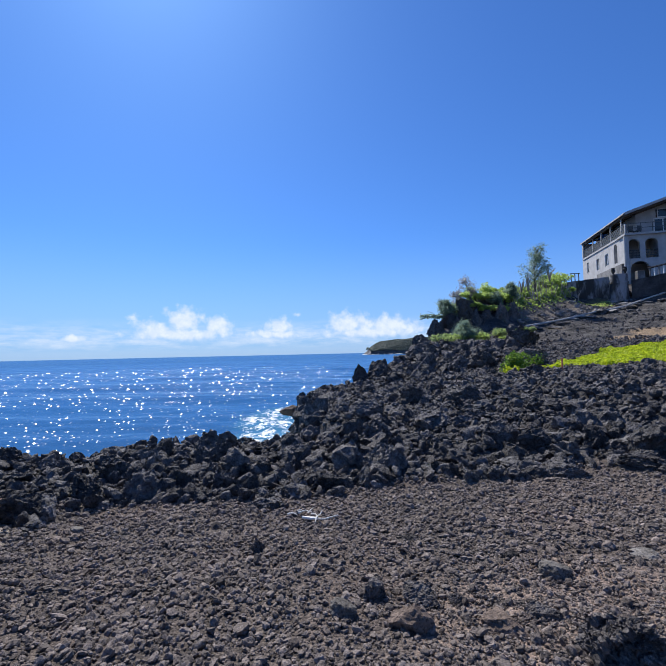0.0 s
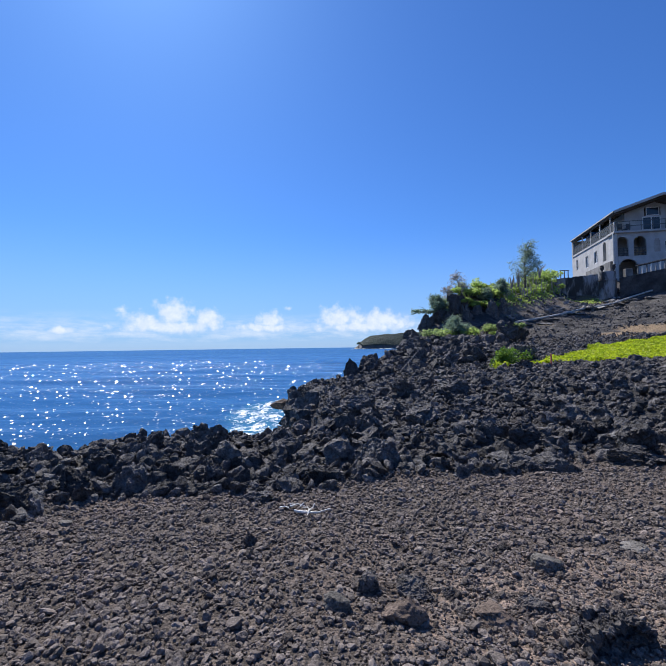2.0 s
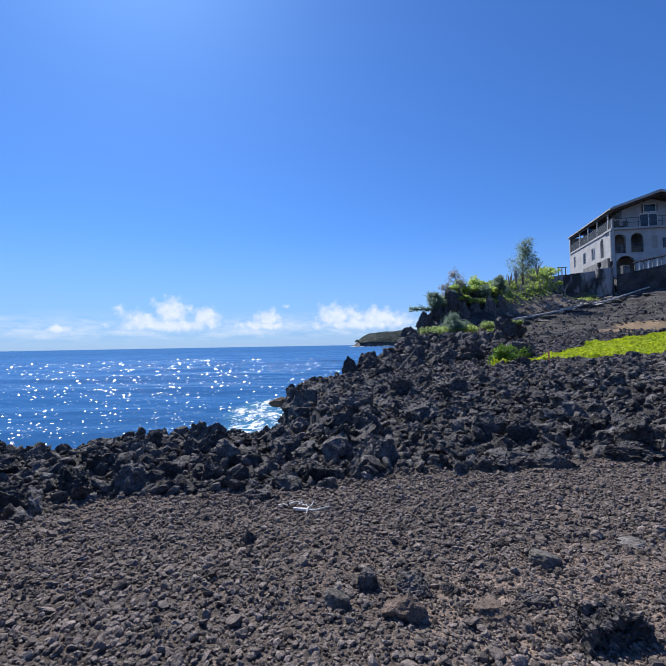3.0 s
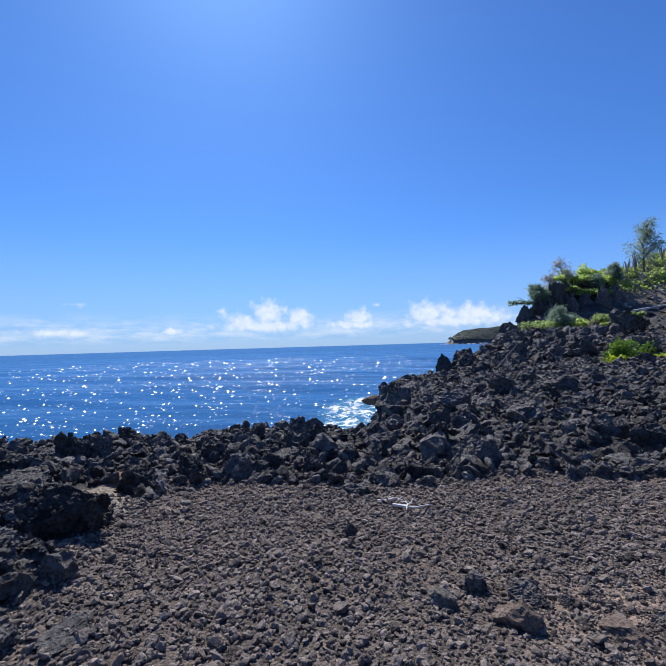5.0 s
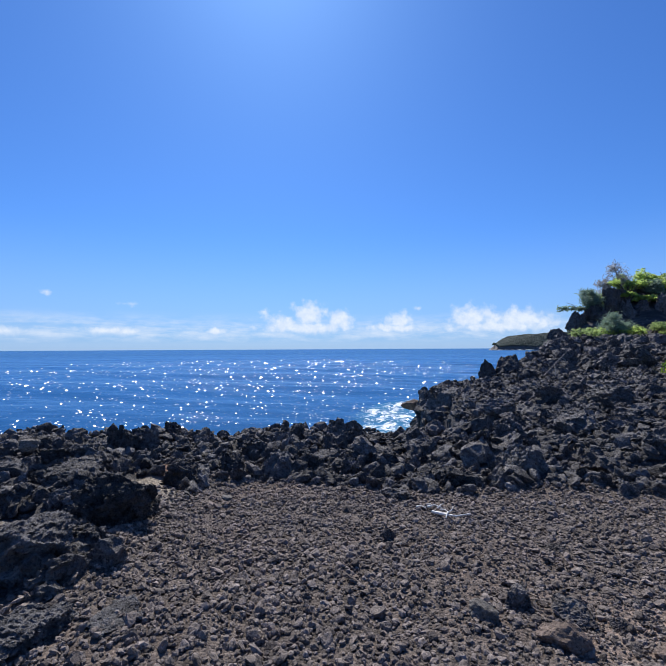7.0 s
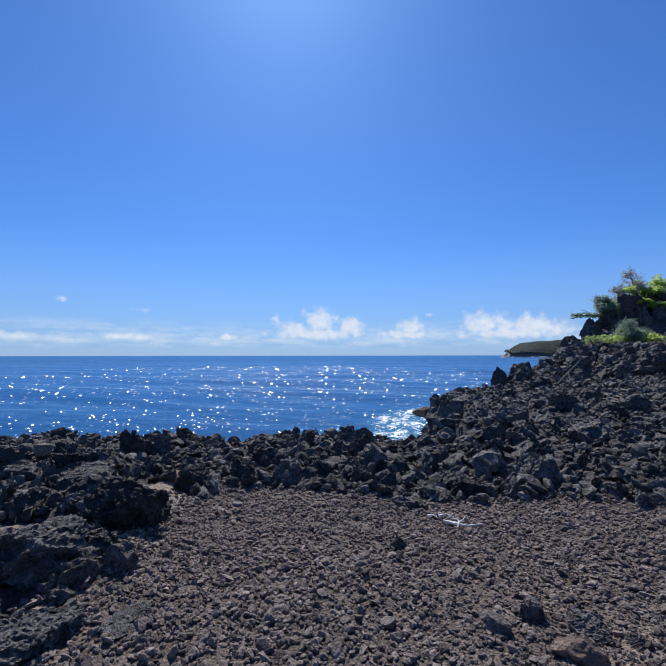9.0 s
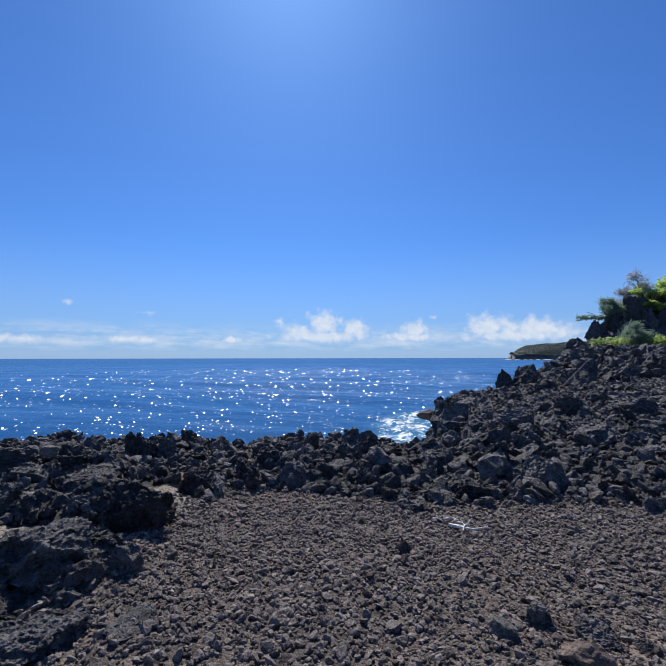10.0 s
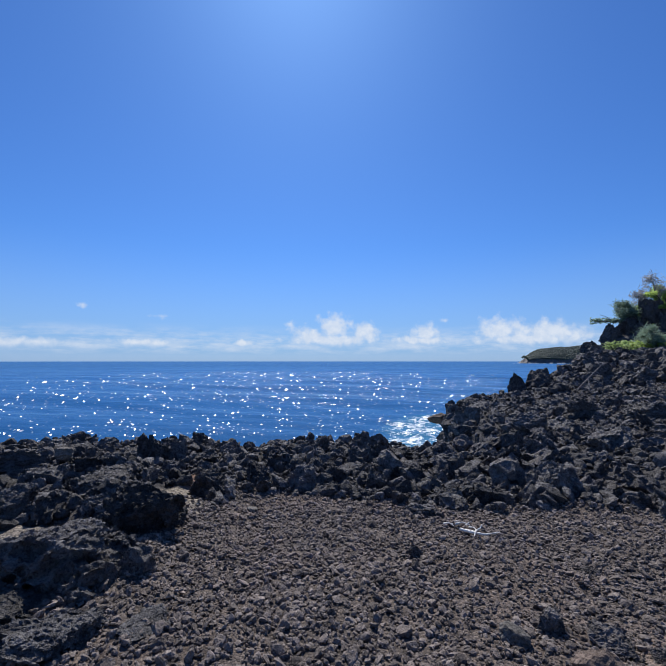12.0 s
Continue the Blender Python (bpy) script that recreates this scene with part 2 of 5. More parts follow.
def water_material():
    """Deep water whose small wind wavelets are facets, each with a tilt of its own, a few of which face the sun."""
    m, t, b = material("sea_water")
    p = position(t)
    flat_p = vec_node(t, "MULTIPLY", p, (1.0, 1.0, 0.0))
    out = vec_node(t, "LENGTH", flat_p, out=1)
    sp = t.nodes.new("ShaderNodeSeparateXYZ")
    link(t, p, sp.inputs[0])
    turn = math_node(t, "ARCTAN2", sp.outputs[0], sp.outputs[1])
    comb_ = t.nodes.new("ShaderNodeCombineXYZ")
    link(t, math_node(t, "MULTIPLY", turn, 330.0), comb_.inputs[0])
    link(t, math_node(t, "MULTIPLY", math_node(t, "LOGARITHM", out, math.e), 80.0), comb_.inputs[1])
    cell = t.nodes.new("ShaderNodeTexVoronoi")
    cell.voronoi_dimensions = "2D"
    cell.inputs["Scale"].default_value = 1.0
    link(t, comb_.outputs[0], cell.inputs["Vector"])
    rgb = t.nodes.new("ShaderNodeSeparateColor")
    link(t, cell.outputs["Color"], rgb.inputs[0])
    gust = noise_tex(t, vec_node(t, "MULTIPLY", p, (0.6, 1.0, 1.0)), 0.16, 4.0, 0.6)
    odds = math_node(t, "ADD", rgb.outputs[2], math_node(t, "MULTIPLY", math_node(t, "SUBTRACT", gust, 0.5), 1.9))
    steep = math_node(t, "MULTIPLY", remap(t, odds, 0.50, 0.76, 0.0, 1.0), remap(t, out, 60.0, 300.0, 1.0, 0.35))
    toward = math_node(t, "MULTIPLY", math_node(t, "ADD", math_node(t, "MULTIPLY", rgb.outputs[0], 0.36), 0.26), steep)
    aside = math_node(t, "MULTIPLY", math_node(t, "SUBTRACT", rgb.outputs[1], 0.5), math_node(t, "MULTIPLY", steep, 0.95))
    way = vec_node(t, "NORMALIZE", flat_p)
    side = vec_node(t, "CROSS_PRODUCT", way, (0.0, 0.0, 1.0))
    tilt = vec_node(t, "SUBTRACT", scaled(t, side, aside), scaled(t, way, toward))
    waves = noise_tex(t, vec_node(t, "MULTIPLY", p, (0.55, 1.0, 1.0)), 0.9, 5.0, 0.62, 0.3)
    rippled = bump(t, b, waves, 0.045)
    # the sides of the waves that show lean towards the shore
    lean = vec_node(t, "MULTIPLY", way, (-0.09, -0.09, 0.0))
    link(t, vec_node(t, "NORMALIZE", vec_node(t, "ADD", rippled, lean)), b.inputs["Normal"])
    glint = t.nodes.new("ShaderNodeBsdfGlossy")
    glint.inputs["Roughness"].default_value = 0.13
    link(t, vec_node(t, "NORMALIZE", vec_node(t, "ADD", rippled, tilt)), glint.inputs["Normal"])
    drift = noise_tex(t, vec_node(t, "MULTIPLY", p, (0.2, 1.0, 1.0)), 0.05, 3.0)
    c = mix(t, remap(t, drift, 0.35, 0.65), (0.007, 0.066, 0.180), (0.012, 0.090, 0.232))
    # farther out the colour darkens in place of shade among unmodelled ripples
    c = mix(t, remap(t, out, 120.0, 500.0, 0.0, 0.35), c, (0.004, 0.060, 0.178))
    # broken surf round the rock point
    foam = None
    for x, y, rx, ry in ((-4.4, 23.4, 2.3, 4.2), (-5.4, 31.0, 2.5, 6.6), (-4.2, 19.6, 2.5, 3.0), (0.5, 25.5, 1.6, 1.6)):
        d = vec_node(t, "MULTIPLY", vec_node(t, "SUBTRACT", p, (x, y, SEA)), (1 / rx, 1 / ry, 0.0))
        d = math_node(t, "SUBTRACT", 1.15, vec_node(t, "LENGTH", d, out=1))
        foam = d if foam is None else math_node(t, "MAXIMUM", foam, d)
    lace = noise_tex(t, vec_node(t, "MULTIPLY", p, (1.0, 0.5, 1.0)), 1.5, 8.0, 0.72, 1.2)
    f = math_node(t, "ADD", math_node(t, "MINIMUM", foam, 0.5), math_node(t, "MULTIPLY", math_node(t, "SUBTRACT", lace, 0.545), 4.4))
    near = remap(t, foam, 0.0, 0.5)
    c = mix(t, math_node(t, "MULTIPLY", near, 0.55), c, (0.05, 0.20, 0.25))
    ff = math_node(t, "MULTIPLY", remap(t, f, 0.22, 0.75), near)
    c = mix(t, ff, c, (0.74, 0.79, 0.82))
    link(t, c, b.inputs["Base Color"])
    link(t, math_node(t, "ADD", 0.13, math_node(t, "MULTIPLY", ff, 0.7)), b.inputs["Roughness"])
    b.inputs["IOR"].default_value = 1.333
    # the steep unseen wavelets of the open sea mirror less of the low sky
    link(t, remap(t, out, 60.0, 420.0, 0.35, 0.05), b.inputs["Specular IOR Level"])
    both = t.nodes.new("ShaderNodeMixShader")
    link(t, math_node(t, "MULTIPLY", steep, 0.028), both.inputs[0])
    link(t, b.outputs[0], both.inputs[1])
    link(t, glint.outputs[0], both.inputs[2])
    link(t, both.outputs[0], t.nodes["Material Output"].inputs[0])
    return m


def leaf_material(name, dark, light, trans=0.25):
    m, t, b = material(name)
    r = t.nodes.new("ShaderNodeNewGeometry").outputs["Random Per Island"]
    n = noise_tex(t, position(t), 1.2, 3.0)
    f = math_node(t, "ADD", math_node(t, "MULTIPLY", r, 0.6), math_node(t, "MULTIPLY", n, 0.5))
    c = mix(t, remap(t, f, 0.2, 0.85, smooth=False), dark, light)
    link(t, c, b.inputs["Base Color"])
    b.inputs["Roughness"].default_value = 0.55
    tr = t.nodes.new("ShaderNodeBsdfTranslucent")
    link(t, c, tr.inputs[0])
    ms = t.nodes.new("ShaderNodeMixShader")
    ms.inputs[0].default_value = trans
    link(t, b.outputs[0], ms.inputs[1])
    link(t, tr.outputs[0], ms.inputs[2])
    link(t, ms.outputs[0], t.nodes["Material Output"].inputs[0])
    return m


GROUND = ground_material()
WATER = water_material()
VINE = leaf_material("vine_leaf", (0.30, 0.42, 0.12), (0.54, 0.67, 0.20), 0.72)
SHRUB = leaf_material("shrub_leaf", (0.20, 0.29, 0.12), (0.44, 0.54, 0.21), 0.62)
NEEDLE = leaf_material("ironwood_needle", (0.15, 0.23, 0.17), (0.34, 0.44, 0.33), 0.55)
GREYTWIG = leaf_material("dry_twig", (0.26, 0.26, 0.25), (0.48, 0.47, 0.45), 0.4)
TURF = leaf_material("ground_cover_leaf", (0.30, 0.40, 0.018), (0.62, 0.70, 0.045), 0.5)
# pale low-contrast leaf tones with the distance haze mixed in
CANOPY = leaf_material("far_canopy", (0.125, 0.165, 0.130), (0.160, 0.205, 0.155), 0.5)
BARK = plain("bark", (0.12, 0.10, 0.085), 0.9, 0, 0.4, 9.0, 0.01)
DRIFT = plain("bleached_driftwood", (0.80, 0.76, 0.68), 0.8, 0, 0.2, 20.0, 0.003)
GREYWOOD = plain("grey_driftwood", (0.20, 0.18, 0.16), 0.85, 0, 0.3, 14.0, 0.004)
STUCCO = plain("white_stucco", (0.42, 0.42, 0.42), 0.85, 0, 0.14, 1.2, 0.004)
CONCRETE = plain("weathered_concrete", (0.20, 0.20, 0.20), 0.9, 0, 0.55, 0.7, 0.012)
DARKWALL = plain("black_lava_wall", (0.055, 0.053, 0.055), 0.9, 0, 0.6, 0.9, 0.02)
ROOFING = plain("grey_roof_sheet", (0.29, 0.29, 0.30), 0.5, 0.2, 0.15, 1.5, 0.002)
SOFFIT = plain("brown_timber", (0.10, 0.075, 0.06), 0.8, 0, 0.3, 3.0, 0.003)
RAIL = plain("dark_rail_paint", (0.07, 0.08, 0.085), 0.6, 0, 0.25, 4.0, 0.001)
WHITE = plain("white_paint", (0.72, 0.72, 0.70), 0.6, 0, 0.08, 4.0, 0.001)
BLUE = plain("blue_tarp", (0.03, 0.17, 0.50), 0.5, 0, 0.2, 3.0, 0.004)
ORANGE = plain("orange_stake_paint", (0.62, 0.20, 0.11), 0.6, 0, 0.2, 9.0, 0.001)
INTERIOR = plain("dim_interior_plaster", (0.34, 0.32, 0.30), 0.9, 0, 0.2, 1.5, 0.002)
KERB = plain("grey_kerb", (0.46, 0.44, 0.42), 0.7, 0, 0.3, 4.0, 0.003)
GLASS, gt, gb = material("window_glass")
gb.inputs["Base Color"].default_value, gb.inputs["Roughness"].default_value = (0.025, 0.035, 0.045, 1), 0.08


# ---- mesh helpers ----
def fast_mesh(name, verts, tris, mat, smooth=False):
    """A mesh of triangles from numpy arrays."""
    me = bpy.data.meshes.new(name)
    me.vertices.add(len(verts))
    me.vertices.foreach_set("co", np.asarray(verts, np.float32).ravel())
    me.loops.add(len(tris) * 3)
    me.loops.foreach_set("vertex_index", np.asarray(tris, np.int32).ravel())
    me.polygons.add(len(tris))
    me.polygons.foreach_set("loop_start", np.arange(0, len(tris) * 3, 3, dtype=np.int32))
    me.update(calc_edges=True)
    me.validate()
    me.polygons.foreach_set("use_smooth", np.full(len(me.polygons), smooth))
    me.materials.append(mat)
    return me


def part(name, bm, mat, parent=None, label=""):
    """Link a bmesh as one mesh object, under a thing or a part."""
    me = bpy.data.meshes.new(name)
    bm.to_mesh(me)
    bm.free()
    me.materials.append(mat)
    ob = new(name, me)
    ob.parent = parent
    if label:
        ob["label"] = label
    return ob


def box(bm, x0, x1, y0, y1, z0, z1, bevel=0.0):
    r = bmesh.ops.create_cube(bm, size=1.0)
    vs = r["verts"]
    for v in vs:
        v.co = Vector(((x0 + x1) / 2 + v.co.x * (x1 - x0), (y0 + y1) / 2 + v.co.y * (y1 - y0), (z0 + z1) / 2 + v.co.z * (z1 - z0)))
    if bevel:
        bmesh.ops.bevel(bm, geom=list({e for v in vs for e in v.link_edges}), offset=bevel, segments=1, affect="EDGES")
    return bm


def tube(bm, points, radii, sides=7):
    """A tapered limb along points."""
    rings = []
    for i, p in enumerate(points):
        p = Vector(p)
        q = Vector(points[min(i + 1, len(points) - 1)]) - Vector(points[max(i - 1, 0)])
        rot = q.to_track_quat("Z", "Y")
        rings.append([bm.verts.new(p + rot @ Vector((math.cos(k * math.tau / sides) * radii[i], math.sin(k * math.tau / sides) * radii[i], 0))) for k in range(sides)])
    for r0, r1 in zip(rings, rings[1:]):
        for k in range(sides):
            bm.faces.new((r0[k], r0[(k + 1) % sides], r1[(k + 1) % sides], r1[k]))
    bm.faces.new(rings[0][::-1])
    bm.faces.new(rings[-1])
    return bm


def thing(name, x, y, z, label, category, group="", kind=""):
    ob = new(name)
    ob.empty_display_size = 0.1
    ob.location = (x, y, z)
    return tagged(ob, label, category, group, kind)


# ---- terrain ----
def hash2(ix, iy, seed):
    h = (ix.astype(np.int64) * 374761393 + iy.astype(np.int64) * 668265263 + seed * 974711) & 0x7FFFFFFF
    h = (h ^ (h >> 13)) * 1274126177 & 0x7FFFFFFF
    return ((h ^ (h >> 16)) & 0xFFFFFF) / float(0xFFFFFF)


def value_noise(x, y, seed=0):
    ix, iy = np.floor(x), np.floor(y)
    fx, fy = x - ix, y - iy
    fx, fy = fx * fx * (3 - 2 * fx), fy * fy * (3 - 2 * fy)
    a, b = hash2(ix, iy, seed), hash2(ix + 1, iy, seed)
    c, d = hash2(ix, iy + 1, seed), hash2(ix + 1, iy + 1, seed)
    return (a + (b - a) * fx) * (1 - fy) + (c + (d - c) * fx) * fy - 0.5


def fbm(x, y, scale, octaves=4, seed=0):
    s, amp = 0, 1.0
    for o in range(octaves):
        s = s + amp * value_noise(x * scale + o * 17.3, y * scale - o * 9.1, seed + o)
        scale, amp = scale * 2.03, amp * 0.52
    return s


# break lines of the land: x, y, height
CINDER_FLAT = [(0, -8, 0.3), (-8, -6, 0.4), (9, -5, 0.6), (0, 1, 0.12), (-2, 1.2, 0.12), (3, 1, 0.25), (0, 2.6, 0.07), (1.4, 2.6, 0.10),
               (-1.2, 2.6, 0.05), (-0.4, 3.4, -0.02), (1.3, 3.8, 0.0), (-1.5, 4.2, -0.12), (0, 4.6, -0.12), (2.2, 4.6, -0.05), (4, 3.5, 0.1)]
RUBBLE_FOOT = [(0.4, 5.8, -0.15), (1.2, 5.9, -0.16), (2.2, 5.8, -0.14), (3.3, 5.6, -0.08), (5, 5.6, 0.1), (-0.6, 5.2, -0.18), (-1.8, 5.0, -0.18), (-2.7, 4.4, -0.16), (-2.3, 2.9, 0.0)]
SEA_RIDGE = [(-2.1, 1.7, 0.12), (-3.4, 3.5, 0.08), (-3.2, 2.4, 0.03), (-4.4, 4.1, 0.02), (-5.6, 4.4, 0.04), (-4.5, 5.4, -0.08), (-3.5, 6.3, -0.16), (-2.4, 6.8, -0.15), (-1.6, 7.2, -0.18), (-0.7, 7.6, -0.28),
             (-7, 3, 0.0), (-9, 0, 0.1), (-3.42, 4.42, -0.12), (-4.2, 2.2, 0.06)]
LAVA_FIELD = [(0, 9.8, -0.3), (0.9, 10.2, -0.28), (2.3, 10.0, -0.15), (3.6, 9.7, -0.1), (5.5, 9.9, 0.02), (7.1, 10.1, 0.12), (1, 13.5, -0.3),
              (-1.6, 21.6, -0.5), (-0.75, 20.6, -0.35), (0.4, 18.3, -0.5), (1.4, 17.3, -0.3), (3.2, 18, 0.0), (4.8, 17.7, 0.18), (6.3, 17.2, 0.36), (7.6, 16.7, 0.42), (9.4, 16.9, 0.56), (12.3, 17.4, 0.62), (18, 18, 0.8)]
HEADWALL = [(1.0, 24.4, 0.0), (2.6, 26.2, 0.6), (5.0, 31, 1.7), (6.4, 33.6, 1.9), (8.4, 33.2, 1.75), (12.0, 34.3, 2.2), (13.9, 35.8, 2.8), (5.5, 22, 0.5), (9, 27, 1.3)]
HILL_BROW = [(6.8, 36.2, 2.2), (5.9, 36.2, 1.0), (6.8, 40.5, 1.6), (5.2, 33.2, 1.1), (8.6, 42, 2.0), (9.5, 47, 2.0), (9.0, 38.4, 4.6), (11.0, 38.8, 5.8), (13.6, 39.9, 6.5), (17.4, 44.0, 7.2), (21.2, 46.9, 8.4), (22.8, 47.6, 8.4), (11.5, 42, 4.8), (15, 48, 6.6), (21.5, 55, 8.2)]
GRASS_BANK = [(8.4, 18.6, 0.5), (10.4, 18.7, 0.62), (13.5, 19.1, 0.66), (10.7, 21.9, 0.78), (13.8, 24.8, 1.25), (16.8, 26.5, 1.62), (18.7, 26.4, 1.78), (24, 24, 1.9)]
UPPER_SLOPE = [(14.5, 35.5, 3.15), (15.5, 37.5, 3.4), (18.8, 40.2, 4.7), (21, 41, 4.9), (24, 44, 5.6), (24.6, 46.7, 6.2), (26.5, 45.7, 6.2), (28.4, 44.5, 6.0), (32, 42.0, 6.3), (34, 36, 5.0), (45, 42, 8.0), (24, 34, 3.3)]
TERRACE = [(26, 48.6, 8.3), (31, 46.2, 8.3), (34, 52, 8.6), (34, 64, 8.8), (50, 60, 10), (26, 60, 8.6), (80, 90, 14), (90, 20, 8), (40, -40, 4), (20, 80, 9.5)]
SPOTS = np.array(CINDER_FLAT + RUBBLE_FOOT + SEA_RIDGE + LAVA_FIELD + HEADWALL + HILL_BROW + GRASS_BANK + UPPER_SLOPE + TERRACE, float)
_d = np.sqrt(((SPOTS[:, None, :2] - SPOTS[None, :, :2]) ** 2).sum(-1) + 0.04)
WEIGHTS = np.linalg.solve(np.block([[_d, np.ones((len(SPOTS), 1))], [np.ones((1, len(SPOTS))), np.zeros((1, 1))]]), np.append(SPOTS[:, 2], 0))
COAST = np.array([(-400, -300), (-60, -22), (-22, -3), (-11, 4.0), (-7.5, 6.6), (-4.5, 8.2), (-2.4, 8.8), (-0.9, 9.6), (-0.5, 12), (-0.6, 16), (-1.3, 19.0), (-1.9, 21.2), (-1.9, 22.4), (-0.9, 23.1),
                  (0.2, 23.4), (0.6, 24.6), (2.2, 26.6), (4.2, 30.6), (5.6, 34.0), (6.2, 37), (8, 44), (14, 60), (60, 160), (300, 500), (2500, 4200), (4200, -4200), (-3000, -4200)], float)


def coast_distance(x, y):
    """Metres inland of the shore, negative out at sea."""
    inside = np.zeros(x.shape, bool)
    best = np.full(x.shape, 1e9)
    for (x0, y0), (x1, y1) in zip(COAST, np.roll(COAST, -1, 0)):
        dx, dy = x1 - x0, y1 - y0
        s = np.clip(((x - x0) * dx + (y - y0) * dy) / (dx * dx + dy * dy), 0, 1)
        best = np.minimum(best, np.hypot(x - x0 - s * dx, y - y0 - s * dy))
        if dy:
            inside ^= ((y0 > y) != (y1 > y)) & (x < (x1 - x0) * (y - y0) / dy + x0)
    return np.where(inside, best, -best)


def rough_zone(x, y):
    """0 on the raked-looking cinder flat, 1 in broken lava."""
    edge = 4.95 + 0.17 * np.clip(x, -4, 4) + 0.35 * fbm(x, y, 0.6, 2, 40)
    far = np.clip((y - edge) / 0.7, 0, 1)
    lx = -2.55 - 0.18 * (y - 3) ** 2 + 0.75 * np.exp(-((y - 2.0) / 0.7) ** 2) + 0.3 * fbm(x, y, 0.7, 2, 44)
    left = np.clip((lx + 0.35 - x) / 0.6, 0, 1)
    return np.maximum(far, left)


def height(x, y):
    x, y = np.asarray(x, float), np.asarray(y, float)
    z = np.full(x.shape, WEIGHTS[-1])
    for (sx, sy, _), w in zip(SPOTS, WEIGHTS):
        z = z + w * np.sqrt((x - sx) ** 2 + (y - sy) ** 2 + 0.04)
    far = np.hypot(x, y)
    z = z + (10.0 - z) * np.clip((far - 90) / 120, 0, 1)
    r = rough_zone(x, y)
    grass = np.exp(-(((x - 15) / 7) ** 2 + ((y - 22) / 4) ** 2))
    z = z + (0.03 + 0.20 * r * (1 - grass)) * fbm(x, y, 1.4, 5, 3) + 0.02 * fbm(x, y, 9.0, 3, 9)
    crag = np.exp(-((y - 35.5) / 3.0) ** 2) * np.clip((16 - x) / 4, 0, 1) * np.clip((x - 4) / 2, 0, 1)
    z = z + crag * 0.8 * fbm(x, y, 0.45, 5, 21)
    sd = coast_distance(x, y) + 0.9 * fbm(x, y, 0.8, 4, 5)
    w = np.clip((sd + 0.5) / 0.9, 0, 1)
    w = w * w * (3 - 2 * w)
    return -5.5 + (z + 5.5) * w


# outline of the grassy bank
BANK = np.array([(7.6, 18.5), (10.4, 18.8), (13.5, 19.2), (17, 19.5), (25, 20), (27, 26), (19.4, 25.6), (17.2, 25.3), (13.9, 24.2), (10.8, 21.4), (9.2, 19.6)], float)


def in_outline(x, y, poly):
    inside = np.zeros(x.shape, bool)
    for (x0, y0), (x1, y1) in zip(poly, np.roll(poly, -1, 0)):
        if y0 != y1:
            inside ^= ((y0 > y) != (y1 > y)) & (x < (x1 - x0) * (y - y0) / (y1 - y0) + x0)
    return inside


def polar_grid(radii, angles):
    rr, aa = np.meshgrid(radii, angles, indexing="ij")
    x, y = rr * np.sin(aa), rr * np.cos(aa)
    n, k = len(radii), len(angles)
    i, j = np.meshgrid(np.arange(n - 1), np.arange(k), indexing="ij")
    j2 = (j + 1) % k
    q = np.stack([i * k + j, (i + 1) * k + j, (i + 1) * k + j2, i * k + j2], -1).reshape(-1, 4)
    tris = np.concatenate([q[:, [0, 1, 2]], q[:, [0, 2, 3]]])[:, ::-1]
    return x.ravel(), y.ravel(), tris


seaward = np.radians(np.concatenate([np.linspace(-64, 46, 400, endpoint=False), np.linspace(46, 296, 80, endpoint=False)]))
gx, gy, gt_ = polar_grid(np.concatenate([[0.02], np.geomspace(0.35, 4700, 260)]), seaward)
ground = new("ground", fast_mesh("ground", np.stack([gx, gy, height(gx, gy)], 1), gt_, GROUND, True))
tagged(ground, "dark volcanic cinder ground rising to a lava hillside", "ground", kind="structure")

# ---- sea ----
sea_turn = np.radians(np.concatenate([np.linspace(-64, 6, 330, endpoint=False), np.linspace(6, 46, 60, endpoint=False), np.linspace(46, 296, 50, endpoint=False)]))
sea_range = np.concatenate([np.geomspace(8, 17, 10, endpoint=False), np.geomspace(17, 420, 200, endpoint=False), np.geomspace(420, 4900, 30)])
wx, wy, wtri = polar_grid(sea_range, sea_turn)
far_ = np.hypot(wx, wy)
wz = np.zeros_like(wx)
wave_rng = random.Random(3)
for k in range(16):
    lam = 1.8 * 1.2 ** k
    ang_ = wave_rng.gauss(8, 30)
    amp = 0.0040 * lam ** 0.8
    kx, ky = math.sin(radians(ang_)) * math.tau / lam, math.cos(radians(ang_)) * math.tau / lam
    ph = wx * kx + wy * ky + 4.0 * fbm(wx, wy, 0.35 / lam, 2, 60 + k) + k
    gain = np.clip(1.5 - far_ / (60 * lam), 0, 1) * (0.4 + 1.2 * np.clip(value_noise(wx * 0.3 / lam, wy * 0.6 / lam, 90 + k) + 0.4, 0, 1))
    wz += amp * gain * (1 - 2 * np.abs(np.sin(ph / 2)) ** 1.3)
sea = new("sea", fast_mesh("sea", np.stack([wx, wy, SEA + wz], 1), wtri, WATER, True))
tagged(sea, "deep blue ocean with sun glints and surf", "sea", kind="structure")


# ---- stones ----
def ico(sub):
    bm = bmesh.new()
    bmesh.ops.create_icosphere(bm, subdivisions=sub, radius=1.0)
    v = np.array([p.co[:] for p in bm.verts])
    f = np.array([[q.index for q in p.verts] for p in bm.faces])
    bm.free()
    return v, f


ICO = {s: ico(s) for s in (1, 2, 3, 4, 5, 6)}


